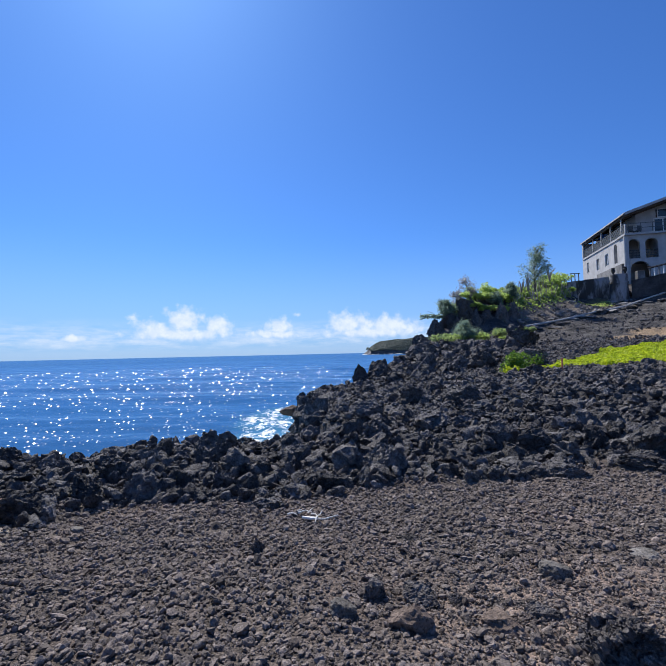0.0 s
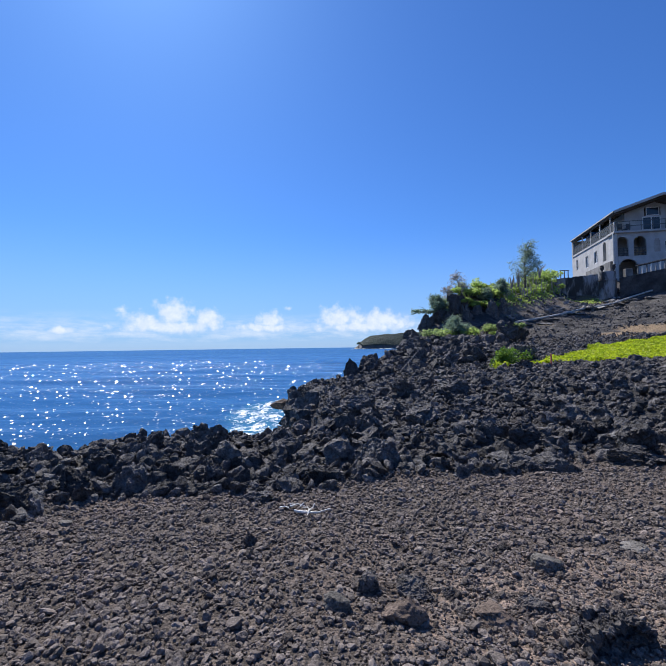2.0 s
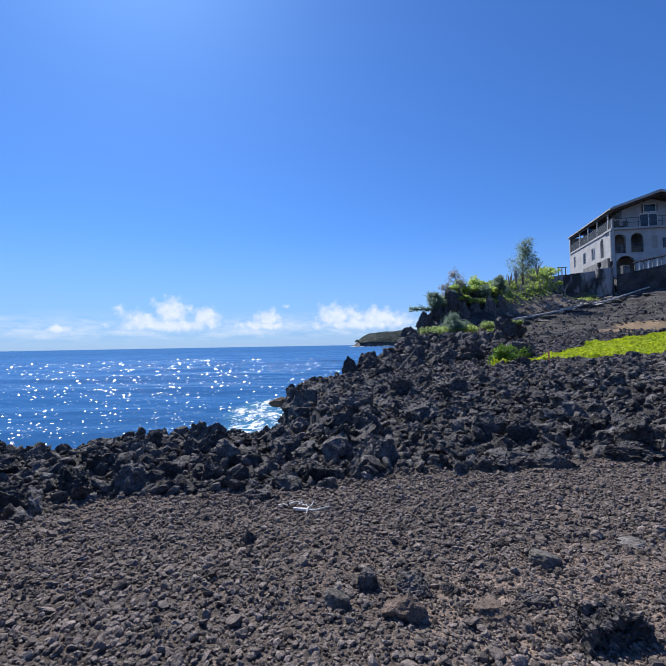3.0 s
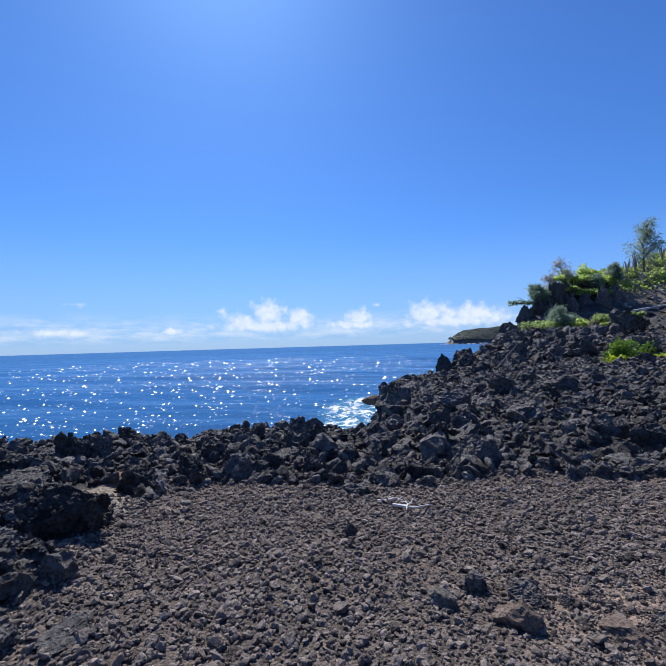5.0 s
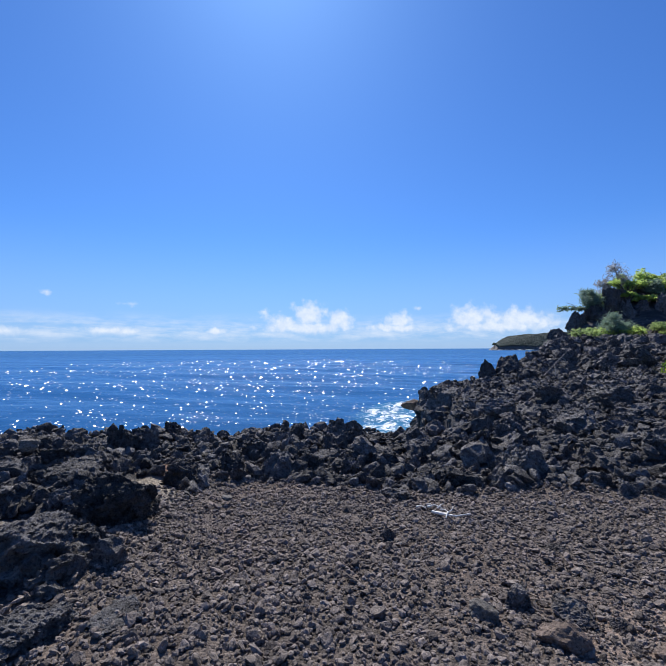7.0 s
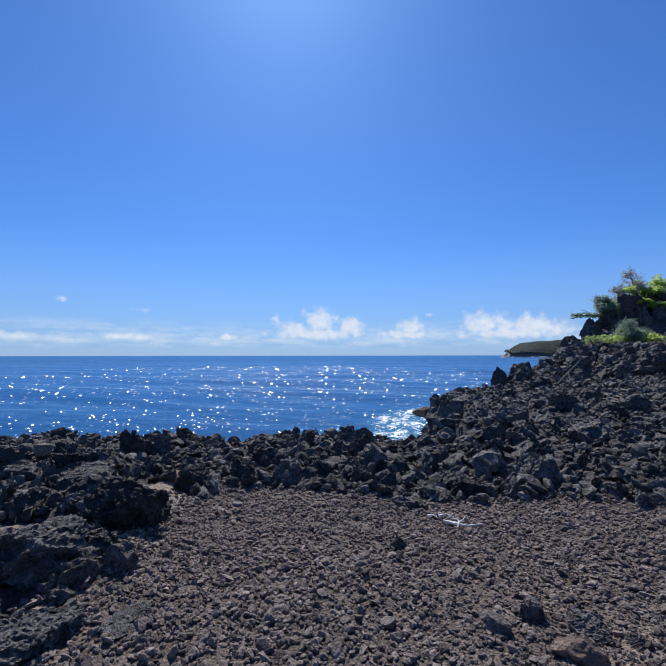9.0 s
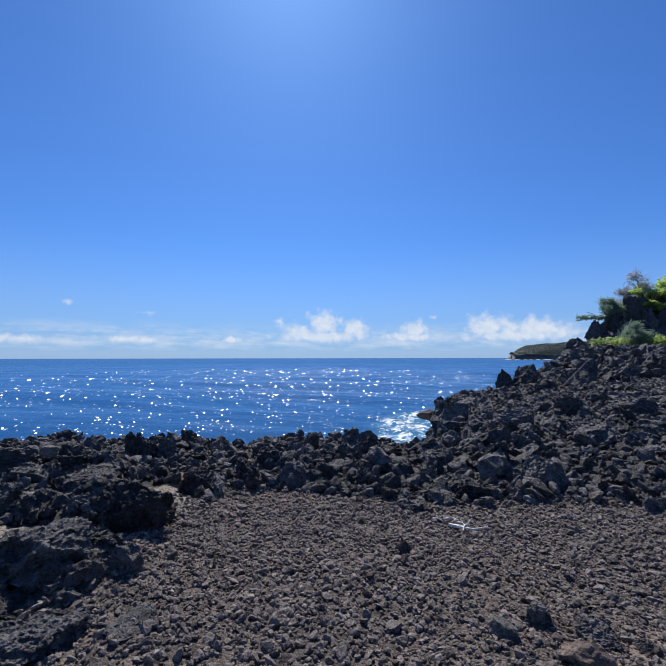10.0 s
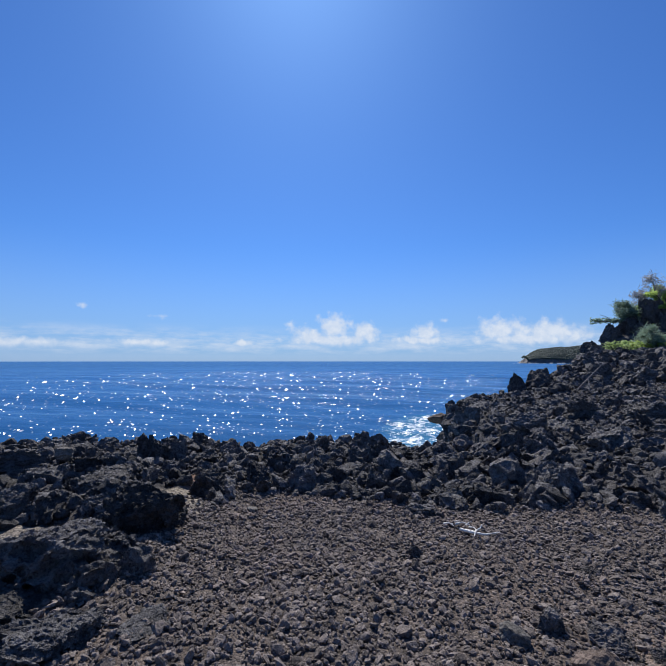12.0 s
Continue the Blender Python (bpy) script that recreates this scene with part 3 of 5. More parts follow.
def rock_shape(sub, seed, rough=0.25, cuts=9, flat=0.75):
    """A broken stone about one metre across: an uneven lump, cleft faces, then plates and crumbs parted by cracks."""
    r = np.random.default_rng(seed)
    v, f = ICO[sub]
    v = v.copy()
    off = Vector(r.uniform(-50, 50, 3))
    v *= np.array([[1 + rough * 1.1 * noise.noise(Vector(q) * 1.5 + off) + rough * 0.6 * noise.noise(Vector(q) * 3.3 + off)] for q in v])
    for _ in range(cuts):
        n = r.normal(size=3)
        n /= np.linalg.norm(n)
        over = np.maximum(0, v @ n - r.uniform(0.46, 0.92))
        v -= over[:, None] * n * 0.94
    v *= np.array([1, r.uniform(0.7, 1.0), flat * r.uniform(0.8, 1.1)])
    for freq, amp, least in ((2.7, 0.20, 3), (6.5, 0.13, 4), (14.0, 0.065, 5), (30.0, 0.04, 6)):
        if sub < least:
            break
        fn = np.cross(v[f[:, 1]] - v[f[:, 0]], v[f[:, 2]] - v[f[:, 0]])
        vn = np.zeros_like(v)
        for c in range(3):
            np.add.at(vn, f[:, c], fn)
        vn /= np.linalg.norm(vn, axis=1, keepdims=True) + 1e-9
        lump = np.empty(len(v))
        for i, q in enumerate(v):
            q = Vector(q) * freq + off
            q += noise.noise_vector(q * 1.3) * 0.35
            d, pts = noise.voronoi(q)
            lump[i] = min(d[1] - d[0], 0.45) - 0.2 + 0.4 * (noise.cell(pts[0] * 7.0) - 0.5)
        v += vn * (lump * amp * rough * 1.7)[:, None]
    v -= (v.max(0) + v.min(0)) / 2
    return v / (v[:, :2].max() - v[:, :2].min()), f


def turn_matrices(n, r, tilt=0.5):
    a, b, c = r.uniform(0, math.tau, n), r.normal(0, tilt, n), r.normal(0, tilt, n)
    ca, sa, cb, sb, cc, sc = np.cos(a), np.sin(a), np.cos(b), np.sin(b), np.cos(c), np.sin(c)
    z, o = np.zeros(n), np.ones(n)
    rz = np.stack([ca, -sa, z, sa, ca, z, z, z, o], -1).reshape(n, 3, 3)
    rx = np.stack([o, z, z, z, cb, -sb, z, sb, cb], -1).reshape(n, 3, 3)
    ry = np.stack([cc, z, sc, z, o, z, -sc, z, cc], -1).reshape(n, 3, 3)
    return rz @ rx @ ry


def scatter(name, shapes, x, y, size, sink, mat, r, tilt=0.5, coarse_past=1e9):
    """One mesh of many loose stones lying on the ground."""
    z = height(x, y)
    vs, fs, base = [], [], 0
    pick = r.integers(0, len(shapes), len(x))
    far = np.hypot(x, y) > coarse_past
    pick = np.where(far, len(shapes) + pick % len(GRIT), pick)
    shapes = shapes + GRIT
    for k, (v, f) in enumerate(shapes):
        i = np.nonzero(pick == k)[0]
        if not len(i):
            continue
        m = turn_matrices(len(i), r, tilt)
        w = np.einsum("nij,vj->nvi", m, v) * size[i][:, None, None]
        w += np.stack([x[i], y[i], z[i] + size[i] * sink], 1)[:, None, :]
        vs.append(w.reshape(-1, 3))
        fs.append((f[None] + (np.arange(len(i)) * len(v))[:, None, None] + base).reshape(-1, 3))
        base += len(i) * len(v)
    return new(name, fast_mesh(name, np.concatenate(vs), np.concatenate(fs), mat))


def spread(n, az0, az1, r0, r1, r, power=1.0):
    """Places in a fan of the land, denser towards the origin."""
    a = np.radians(r.uniform(az0, az1, n))
    d = r0 + (r1 - r0) * r.uniform(0, 1, n) ** power
    return d * np.sin(a), d * np.cos(a)


GRIT = [rock_shape(1, 60 + i, 0.25, 5, 0.6) for i in range(10)]
PEBBLES = [rock_shape(2, 100 + i, 0.5, 12, 0.50) for i in range(16)]
COBBLES = [rock_shape(3, 200 + i, 0.62, 12, 0.68) for i in range(12)]
def on_flat(n, az0, az1, r0, r1, power, thin):
    x, y = spread(n, az0, az1, r0, r1, rng, power)
    keep = (rough_zone(x, y) < 0.75) & (coast_distance(x, y) > 1.0)
    bare = fbm(x, y, 0.9, 3, 77) + 0.12 * (x - 0.5) - 0.1 * (y - 3) > 0.16
    worn = np.hypot((x - 1.4) / 1.5, (y - 2.4) / 0.95) + 0.8 * fbm(x, y, 1.6, 3, 78) < 1.0
    keep &= ~(bare & (rng.random(n) < 0.25)) & ~(worn & (rng.random(n) < thin))
    return x[keep], y[keep]


x, y = on_flat(29000, -62, 46, 1.5, 8.0, 0.85, 0.5)
x2, y2 = on_flat(3600, -62, 298, 0.1, 6.0, 0.8, 0.35)
x, y = np.append(x, x2), np.append(y, y2)
size = np.exp(rng.normal(math.log(0.024), 0.48, len(x))).clip(0.013, 0.085)
gravel = scatter("gravel", PEBBLES, x, y, size, 0.20, GRAVEL, rng, 0.5, 3.9)
x, y = on_flat(34000, -62, 46, 1.4, 6.8, 0.8, 0.0)
x2, y2 = on_flat(4000, -62, 298, 0.1, 6.0, 0.8, 0.0)
x, y = np.append(x, x2), np.append(y, y2)
size = np.exp(rng.normal(math.log(0.022), 0.40, len(x))).clip(0.010, 0.055)
x2, y2 = on_flat(4000, 40, 300, 0.3, 8.0, 0.6, 0.0)
x, y, size = np.append(x, x2), np.append(y, y2), np.append(size, np.exp(rng.normal(math.log(0.045), 0.4, len(x2))).clip(0.02, 0.1))
n = 9000
x2, y2 = 1.35 + rng.normal(0, 0.75, n), 2.45 + rng.normal(0, 0.5, n)
near = np.hypot(x2, y2) > 1.6
x, y, size = np.append(x, x2[near]), np.append(y, y2[near]), np.append(size, rng.uniform(0.008, 0.02, near.sum()))
grit = scatter("grit", GRIT, x, y, size, 0.2, GRAVEL, rng)
tagged(grit, "fine lava grit between the larger gravel stones", "grit", kind="stuff")
tagged(gravel, "loose grey-brown lava gravel covering the cinder flat", "gravel", kind="stuff")

def clear_of_sand(x, y):
    s = np.clip(((x + 2.35) * -1.1 + (y - 3.15) * 1.3) / 2.9, 0, 1)
    return np.hypot(x + 2.35 + 1.1 * s, y - 3.15 - 1.3 * s) > 0.3


def in_rubble(n, az0, az1, r0, r1, power):
    x, y = spread(n, az0, az1, r0, r1, rng, power)
    keep = (rough_zone(x, y) > 0.4) & (coast_distance(x, y) > -0.2) & (height(x, y) > SEA) & (np.hypot(x + 3.42, y - 4.42) > 0.42) & (np.hypot(x + 3.2, y - 2.43) > 0.42)
    keep &= ~in_outline(x, y, BANK) & clear_of_sand(x, y)
    return x[keep], y[keep]


s_ = rng.random(260)
x, y = -2.25 - 0.95 * s_ + rng.normal(0, 0.14, 260), 3.05 + 1.1 * s_ + rng.normal(0, 0.14, 260)
sill = scatter("hollow_grit", GRIT, x, y, rng.uniform(0.02, 0.05, 260), 0.2, GRAVEL, rng)
tagged(sill, "loose lava grit in the gap of the rock ridge", "grit", kind="stuff")
x, y = in_rubble(2600, -92, 46, 2.2, 6.5, 0.8)
size = np.exp(rng.normal(math.log(0.11), 0.5, len(x))).clip(0.05, 0.24)
rubble = scatter("lava_rubble", COBBLES, x, y, size, 0.18, RUBBLE, rng, 0.8)
x, y = in_rubble(12500, -85, 46, 4.6, 15, 0.95)
size = np.exp(rng.normal(math.log(0.115), 0.5, len(x))).clip(0.05, 0.25)
mid_rubble = scatter("shore_rubble", PEBBLES, x, y, size, 0.2, RUBBLE, rng, 0.8, 10.5)
x, y = in_rubble(12000, -62, 44, 4.4, 13, 0.9)
crumbs = scatter("lava_crumbs", GRIT, x, y, np.exp(rng.normal(math.log(0.055), 0.35, len(x))).clip(0.03, 0.1), 0.22, RUBBLE, rng, 0.8)
tagged(crumbs, "small black lava crumbs between the shore boulders", "rubble", kind="stuff")
tagged(mid_rubble, "broken black lava rubble along the shore", "rubble", kind="stuff")
x, y = in_rubble(24000, -15, 44, 14, 34, 0.9)
size = np.exp(rng.normal(math.log(0.125), 0.45, len(x))).clip(0.06, 0.30)
far_rubble = scatter("far_rubble", GRIT, x, y, size, 0.18, RUBBLE, rng, 0.8)
tagged(far_rubble, "broken black lava rubble farther up the shore", "rubble", kind="stuff")
tagged(rubble, "broken black lava rubble heaped over rough ground", "rubble", kind="stuff")

x, y = spread(6000, 14, 46, 24, 52, rng, 1.0)
keep = ~in_outline(x, y, BANK) & (np.hypot((x - 20.2) / 3.4, (y - 28.9) / 2.0) > 1) & (y < 46) & (coast_distance(x, y) > 0.5) & (fbm(x, y, 0.25, 3, 91) > -0.22)
x, y = x[keep], y[keep]
size = np.exp(rng.normal(math.log(0.11), 0.5, len(x))).clip(0.05, 0.5)
scree = scatter("hill_scree", GRIT, x, y, size, 0.15, RUBBLE, rng, 0.8)
tagged(scree, "small dark stones strewn over the lava slope", "scree", kind="stuff")

BOULDERS = []
for i in range(10):
    v, f = rock_shape(4, 300 + i, (0.40, 0.62)[i % 2], 12, 0.80)
    BOULDERS.append(fast_mesh("boulder", v, f, LAVA))
MID = []
for i in range(10):
    v, f = rock_shape(3, 350 + i, 0.6, 12, 0.80)
    MID.append(fast_mesh("boulder", v, f, LAVA))
BIG = []
for i in range(9):
    v, f = rock_shape(5, 400 + i, (0.34, 0.46, 0.40)[i % 3], 12, 0.82)
    BIG.append(fast_mesh("boulder", v, f, LAVA))
NEAR = []
for i in range(4):
    v, f = rock_shape(6, 460 + i, 0.34, 12, 0.82)
    NEAR.append(fast_mesh("boulder", v, f, LAVA))
LABEL_BOULDER = "rough black lava boulder among broken rock"


def boulder(meshes, x, y, z, w, h, k, label=LABEL_BOULDER, group="lava boulders", name="boulder", tilt=14):
    """A boulder w wide and h high whose foot is at z."""
    me = meshes[k % len(meshes)]
    ob = new(name, me)
    r = random.Random(k * 7 + int(x * 100))
    sz = h * 1.25 / max(0.3, me["tall"])
    ob.matrix_world = pose(x, y, z + h * 0.42, r.uniform(-tilt, tilt), r.uniform(-tilt, tilt), r.uniform(0, 360)) @ Matrix.Diagonal((w * 1.08, w * r.uniform(0.85, 1.1), sz, 1))
    return tagged(ob, label, "rock", group)


CLINKERS = []
for i in range(5):
    v, f = rock_shape(5, 520 + i, 0.32, 9, 0.8)
    CLINKERS.append(fast_mesh("stone", v, f, CLINKER))
for me in BOULDERS + MID + BIG + NEAR + CLINKERS:
    zs = [v.co.z for v in me.vertices]
    me["tall"] = max(zs) - min(zs)

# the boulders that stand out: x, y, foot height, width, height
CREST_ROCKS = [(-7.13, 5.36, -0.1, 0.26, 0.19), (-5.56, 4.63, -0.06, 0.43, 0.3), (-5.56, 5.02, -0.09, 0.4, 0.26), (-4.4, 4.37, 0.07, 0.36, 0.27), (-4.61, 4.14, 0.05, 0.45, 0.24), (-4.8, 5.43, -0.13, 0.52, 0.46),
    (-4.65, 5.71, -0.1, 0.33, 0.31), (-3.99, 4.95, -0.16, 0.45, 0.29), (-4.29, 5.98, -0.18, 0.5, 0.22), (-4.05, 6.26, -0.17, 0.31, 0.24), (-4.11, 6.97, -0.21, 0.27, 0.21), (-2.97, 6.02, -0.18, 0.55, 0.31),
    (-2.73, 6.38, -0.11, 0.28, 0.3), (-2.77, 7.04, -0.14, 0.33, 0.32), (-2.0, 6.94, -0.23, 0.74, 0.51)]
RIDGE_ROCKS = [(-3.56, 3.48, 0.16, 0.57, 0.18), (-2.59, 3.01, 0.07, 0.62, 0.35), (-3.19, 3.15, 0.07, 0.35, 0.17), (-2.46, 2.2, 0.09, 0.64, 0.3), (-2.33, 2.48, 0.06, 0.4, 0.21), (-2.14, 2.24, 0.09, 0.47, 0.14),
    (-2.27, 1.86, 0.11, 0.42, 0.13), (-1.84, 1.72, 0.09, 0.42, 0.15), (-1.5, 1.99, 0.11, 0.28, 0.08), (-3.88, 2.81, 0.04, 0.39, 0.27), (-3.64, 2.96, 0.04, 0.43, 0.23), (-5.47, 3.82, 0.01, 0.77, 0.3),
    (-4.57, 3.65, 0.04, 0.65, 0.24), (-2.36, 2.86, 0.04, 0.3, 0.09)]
# the second row is an added block standing in for a shadowed hollow
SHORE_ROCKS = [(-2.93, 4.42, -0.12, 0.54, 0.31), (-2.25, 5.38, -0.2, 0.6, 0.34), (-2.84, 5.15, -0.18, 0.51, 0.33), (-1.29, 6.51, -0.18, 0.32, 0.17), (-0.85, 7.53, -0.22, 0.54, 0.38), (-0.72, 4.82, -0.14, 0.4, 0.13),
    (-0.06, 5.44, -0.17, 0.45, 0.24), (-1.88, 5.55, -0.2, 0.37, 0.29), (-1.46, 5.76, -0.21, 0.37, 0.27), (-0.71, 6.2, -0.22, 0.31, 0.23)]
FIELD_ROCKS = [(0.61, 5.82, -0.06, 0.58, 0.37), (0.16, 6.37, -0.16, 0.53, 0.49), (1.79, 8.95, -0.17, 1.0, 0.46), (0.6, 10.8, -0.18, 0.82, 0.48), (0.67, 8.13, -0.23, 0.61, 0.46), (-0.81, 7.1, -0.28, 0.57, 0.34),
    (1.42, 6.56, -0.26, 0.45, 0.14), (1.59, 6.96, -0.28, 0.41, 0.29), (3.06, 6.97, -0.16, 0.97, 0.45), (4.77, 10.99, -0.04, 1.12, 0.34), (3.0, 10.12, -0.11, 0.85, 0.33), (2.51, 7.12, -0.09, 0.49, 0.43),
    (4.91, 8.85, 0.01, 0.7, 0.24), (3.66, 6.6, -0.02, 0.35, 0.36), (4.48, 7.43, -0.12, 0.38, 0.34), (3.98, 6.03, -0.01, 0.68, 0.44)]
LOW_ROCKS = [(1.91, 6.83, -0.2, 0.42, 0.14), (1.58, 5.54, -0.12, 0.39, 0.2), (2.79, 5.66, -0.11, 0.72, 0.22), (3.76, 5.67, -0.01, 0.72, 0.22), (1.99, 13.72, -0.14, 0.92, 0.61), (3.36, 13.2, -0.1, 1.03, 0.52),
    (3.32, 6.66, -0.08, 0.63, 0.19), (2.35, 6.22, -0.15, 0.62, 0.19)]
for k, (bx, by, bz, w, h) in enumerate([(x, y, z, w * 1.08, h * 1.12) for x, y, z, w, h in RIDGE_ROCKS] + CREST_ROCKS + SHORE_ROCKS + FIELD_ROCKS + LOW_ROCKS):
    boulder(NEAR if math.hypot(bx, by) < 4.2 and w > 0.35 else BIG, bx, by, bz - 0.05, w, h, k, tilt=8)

POINT_ROCKS = [(-2.0, 20.7, -3.0, 1.3, 1.9), (-1.5, 20.3, -2.4, 1.4, 1.9), (-0.8, 18.8, -1.6, 1.8, 1.3), (8.6, 20.3, 0.7, 1.1, 0.7), (11.0, 28.3, 1.8, 1.6, 1.2), (11.6, 28.2, 2.0, 1.2, 0.95), (6.7, 21.4, 0.5, 1.2, 0.8), (5.5, 21.7, 0.3, 1.3, 0.9)]
for k, row in enumerate(POINT_ROCKS):
    boulder(BOULDERS, *row, k + 50, "large black lava boulder on the shore slope")
CLIFF_ROCKS = [(7.38, 36.6, 2.17, 1.34, 1.9), (8.49, 37.05, 2.33, 1.84, 2.61), (10.04, 37.19, 2.48, 1.87, 3.23), (10.79, 36.61, 2.27, 1.41, 2.5), (11.73, 36.63, 1.96, 1.64, 2.78), (13.07, 37.27, 2.52, 1.76, 2.76),
    (14.48, 38.2, 3.25, 1.43, 2.24), (9.2, 36.34, 2.12, 1.46, 2.13), (5.55, 33.3, 1.26, 1.12, 1.43), (11.13, 29.87, 0.97, 1.39, 1.58), (12.38, 30.54, 1.52, 1.59, 1.18)]
for k, row in enumerate(CLIFF_ROCKS):
    boulder(BIG, *row, k + 70, "craggy black lava outcrop below the green hilltop", "lava outcrops", "rock_outcrop", 6)

# two upright fangs of lava on the shore
for k, (bx, by, bz, w, h, lean) in enumerate(((0.72, 23.3, -1.0, 1.1, 1.85, -12), (1.65, 23.7, -0.7, 2.0, 1.8, 4))):
    v, f = rock_shape(5, 440 + k, 0.3, 12, 1.0)
    s = (v[:, 2] - v[:, 2].min()) / (v[:, 2].max() - v[:, 2].min())
    v = v * np.stack([1.3 - 0.8 * s, 1.3 - 0.8 * s, np.ones_like(s)], 1)
    ob = new("rock_spire", fast_mesh("rock_spire", v, f, LAVA))
    ob.matrix_world = pose(bx, by, bz + h / 2, 0, lean, 40 * k) @ Matrix.Diagonal((w, w, h / (v[:, 2].max() - v[:, 2].min()), 1))
    tagged(ob, "upright pointed spire of black lava above the water", "rock", "lava spires")

# boulders strewn through the lava field
placed = 0
while placed < 125:
    az_, d_ = radians(random.uniform(-60, 45)), random.uniform(4.5, 24)
    bx, by = d_ * math.sin(az_), d_ * math.cos(az_)
    p = (np.array([bx]), np.array([by]))
    if rough_zone(*p)[0] < 0.9 or coast_distance(*p)[0] < 0.35 or in_outline(*p, BANK * 1.0)[0] or math.hypot(bx + 3.42, by - 4.42) < 0.6 or math.hypot(bx + 3.2, by - 2.43) < 0.6 or math.hypot(bx + 2.8, by - 3.7) < 0.75:
        continue
    w = random.uniform(0.18, 0.46) * (0.75 + d_ * 0.03)
    boulder(BOULDERS if d_ < 16 else MID, bx, by, float(height(*p)[0]) - 0.06, w, w * random.uniform(0.45, 0.75), placed, "dark lava block in the rubble field", "lava blocks", "lava_block", 30)
    placed += 1

def block_heap(name, n, box_, s0, s1, label):
    """Blocks too many to count, lying over each other."""
    x, y = rng.uniform(box_[0], box_[1], n), rng.uniform(box_[2], box_[3], n)
    keep = (coast_distance(x, y) > 0.6) & ~in_outline(x, y, BANK) & ~in_outline(x + 0.8, y - 0.8, BANK) & (rough_zone(x, y) > 0.8)
    x, y = x[keep], y[keep]
    ob = scatter(name, COBBLES, x, y, rng.uniform(s0, s1, len(x)), 0.2, RUBBLE, rng, 0.6)
    return tagged(ob, label, "rubble", kind="stuff")


block_heap("field_blocks", 330, (-1.5, 10.5, 6.0, 21.0), 0.22, 0.55, "jumbled black lava blocks over the shore field")
block_heap("hillfoot_heap", 330, (2.2, 10.0, 21.0, 33.5), 0.35, 0.95, "jumbled black lava blocks heaped below the hill")

# larger blocks piled below the hill
placed = 0
while placed < 90:
    bx, by = random.uniform(2.2, 10.5), random.uniform(21, 34)
    p = (np.array([bx]), np.array([by]))
    if coast_distance(*p)[0] < 0.8 or in_outline(*p, BANK)[0] or in_outline(p[0] + 0.8, p[1] - 0.8, BANK)[0]:
        continue
    w = random.uniform(0.4, 1.15)
    boulder(MID, bx, by, float(height(*p)[0]) - 0.1, w, w * random.uniform(0.5, 0.85), placed + 300, "angular black lava block piled below the hill", "hillfoot blocks", "lava_block", 30)
    placed += 1

# blocks stacked down the sea face of the rock point
placed = 0
for (x0, y0), (x1, y1) in (((-0.6, 15), (-1.5, 18.8)), ((-1.5, 18.8), (-2.3, 21.2)), ((-2.3, 21.2), (-2.2, 22.6)), ((5.2, 32.6), (6.6, 37.0))):
    for s in np.linspace(0.06, 0.94, 6):
        for lev in range(3):
            top = -0.75 if y0 < 30 else 2.4
            w = random.uniform(0.7, 1.2)
            bz = SEA - 0.3 + (top - SEA) * (lev + random.uniform(-0.2, 0.2)) / 3
            boulder(MID, x0 + (x1 - x0) * s + random.uniform(-0.3, 0.05) + 0.12 * lev, y0 + (y1 - y0) * s + random.uniform(-0.3, 0.05), bz, w, random.uniform(0.7, 1.1), placed + 500, "wet black lava block in the sea cliff", "sea cliff blocks", "lava_block", 12)
            placed += 1

# single stones lying on the cinder flat: x, y, foot, width, height
FLAT_STONES = [(-0.53, 3.58, -0.07, 0.13, 0.12), (0.32, 2.79, 0.05, 0.19, 0.13), (0.55, 2.76, 0.03, 0.19, 0.14), (0.75, 2.74, 0.04, 0.1, 0.08),
               (1.14, 2.59, 0.07, 0.17, 0.09), (0.91, 3.0, 0.03, 0.1, 0.06), (1.25, 3.32, 0.01, 0.14, 0.07), (0.62, 3.71, -0.04, 0.13, 0.07)]
for k, (bx, by, bz, w, h) in enumerate(FLAT_STONES):
    boulder(CLINKERS, bx, by, bz, w, h * 0.85, k + 91, "dark clinker stone lying on the gravel flat", "single stones", "stone")
v, f = rock_shape(6, 474, 0.5, 6, 0.7)
CLOD = fast_mesh("stone", v, f, CLINKER)
CLOD["tall"] = float(v[:, 2].max() - v[:, 2].min())
boulder([CLOD], 1.32, 2.31, 0.04, 0.42, 0.20, 1, "large lumpy black clinker block on the gravel flat", "single stones", "stone", 6)
TAN = []
for i in range(3):
    v, f = rock_shape(4, 500 + i, 0.2, 9, 0.7)
    TAN.append(fast_mesh("stone", v, f, (TANROCK, TANROCK, PALEROCK)[i]))
    TAN[-1]["tall"] = float(v[:, 2].max() - v[:, 2].min())
boulder(TAN, 0.47, 2.48, 0.06, 0.21, 0.13, 0, "weathered brown stone on the gravel flat", "single stones", "stone")
boulder(TAN, 0.93, 2.5, 0.04, 0.24, 0.10, 1, "crumbly red-brown clod half sunk in the gravel", "single stones", "stone")
boulder(TAN, 1.4, 3.03, 0.03, 0.17, 0.10, 5, "pale grey stone on the gravel flat", "single stones", "stone")
boulder(TAN, 0.14, 2.61, 0.05, 0.14, 0.09, 8, "pale grey stone beside dark clinker", "single stones", "stone")
boulder(TAN, 2.09, 3.26, 0.03, 0.16, 0.06, 11, "flat grey stone on the gravel flat", "single stones", "stone")
boulder(TAN, -2.2, 4.02, -0.07, 0.10, 0.035, 2, "flat pale stone beside the rock ridge", "single stones", "stone")
boulder(TAN, -4.75, 3.95, 0.25, 0.22, 0.12, 2, "pale stone wedged in the rock ridge", "single stones", "stone")
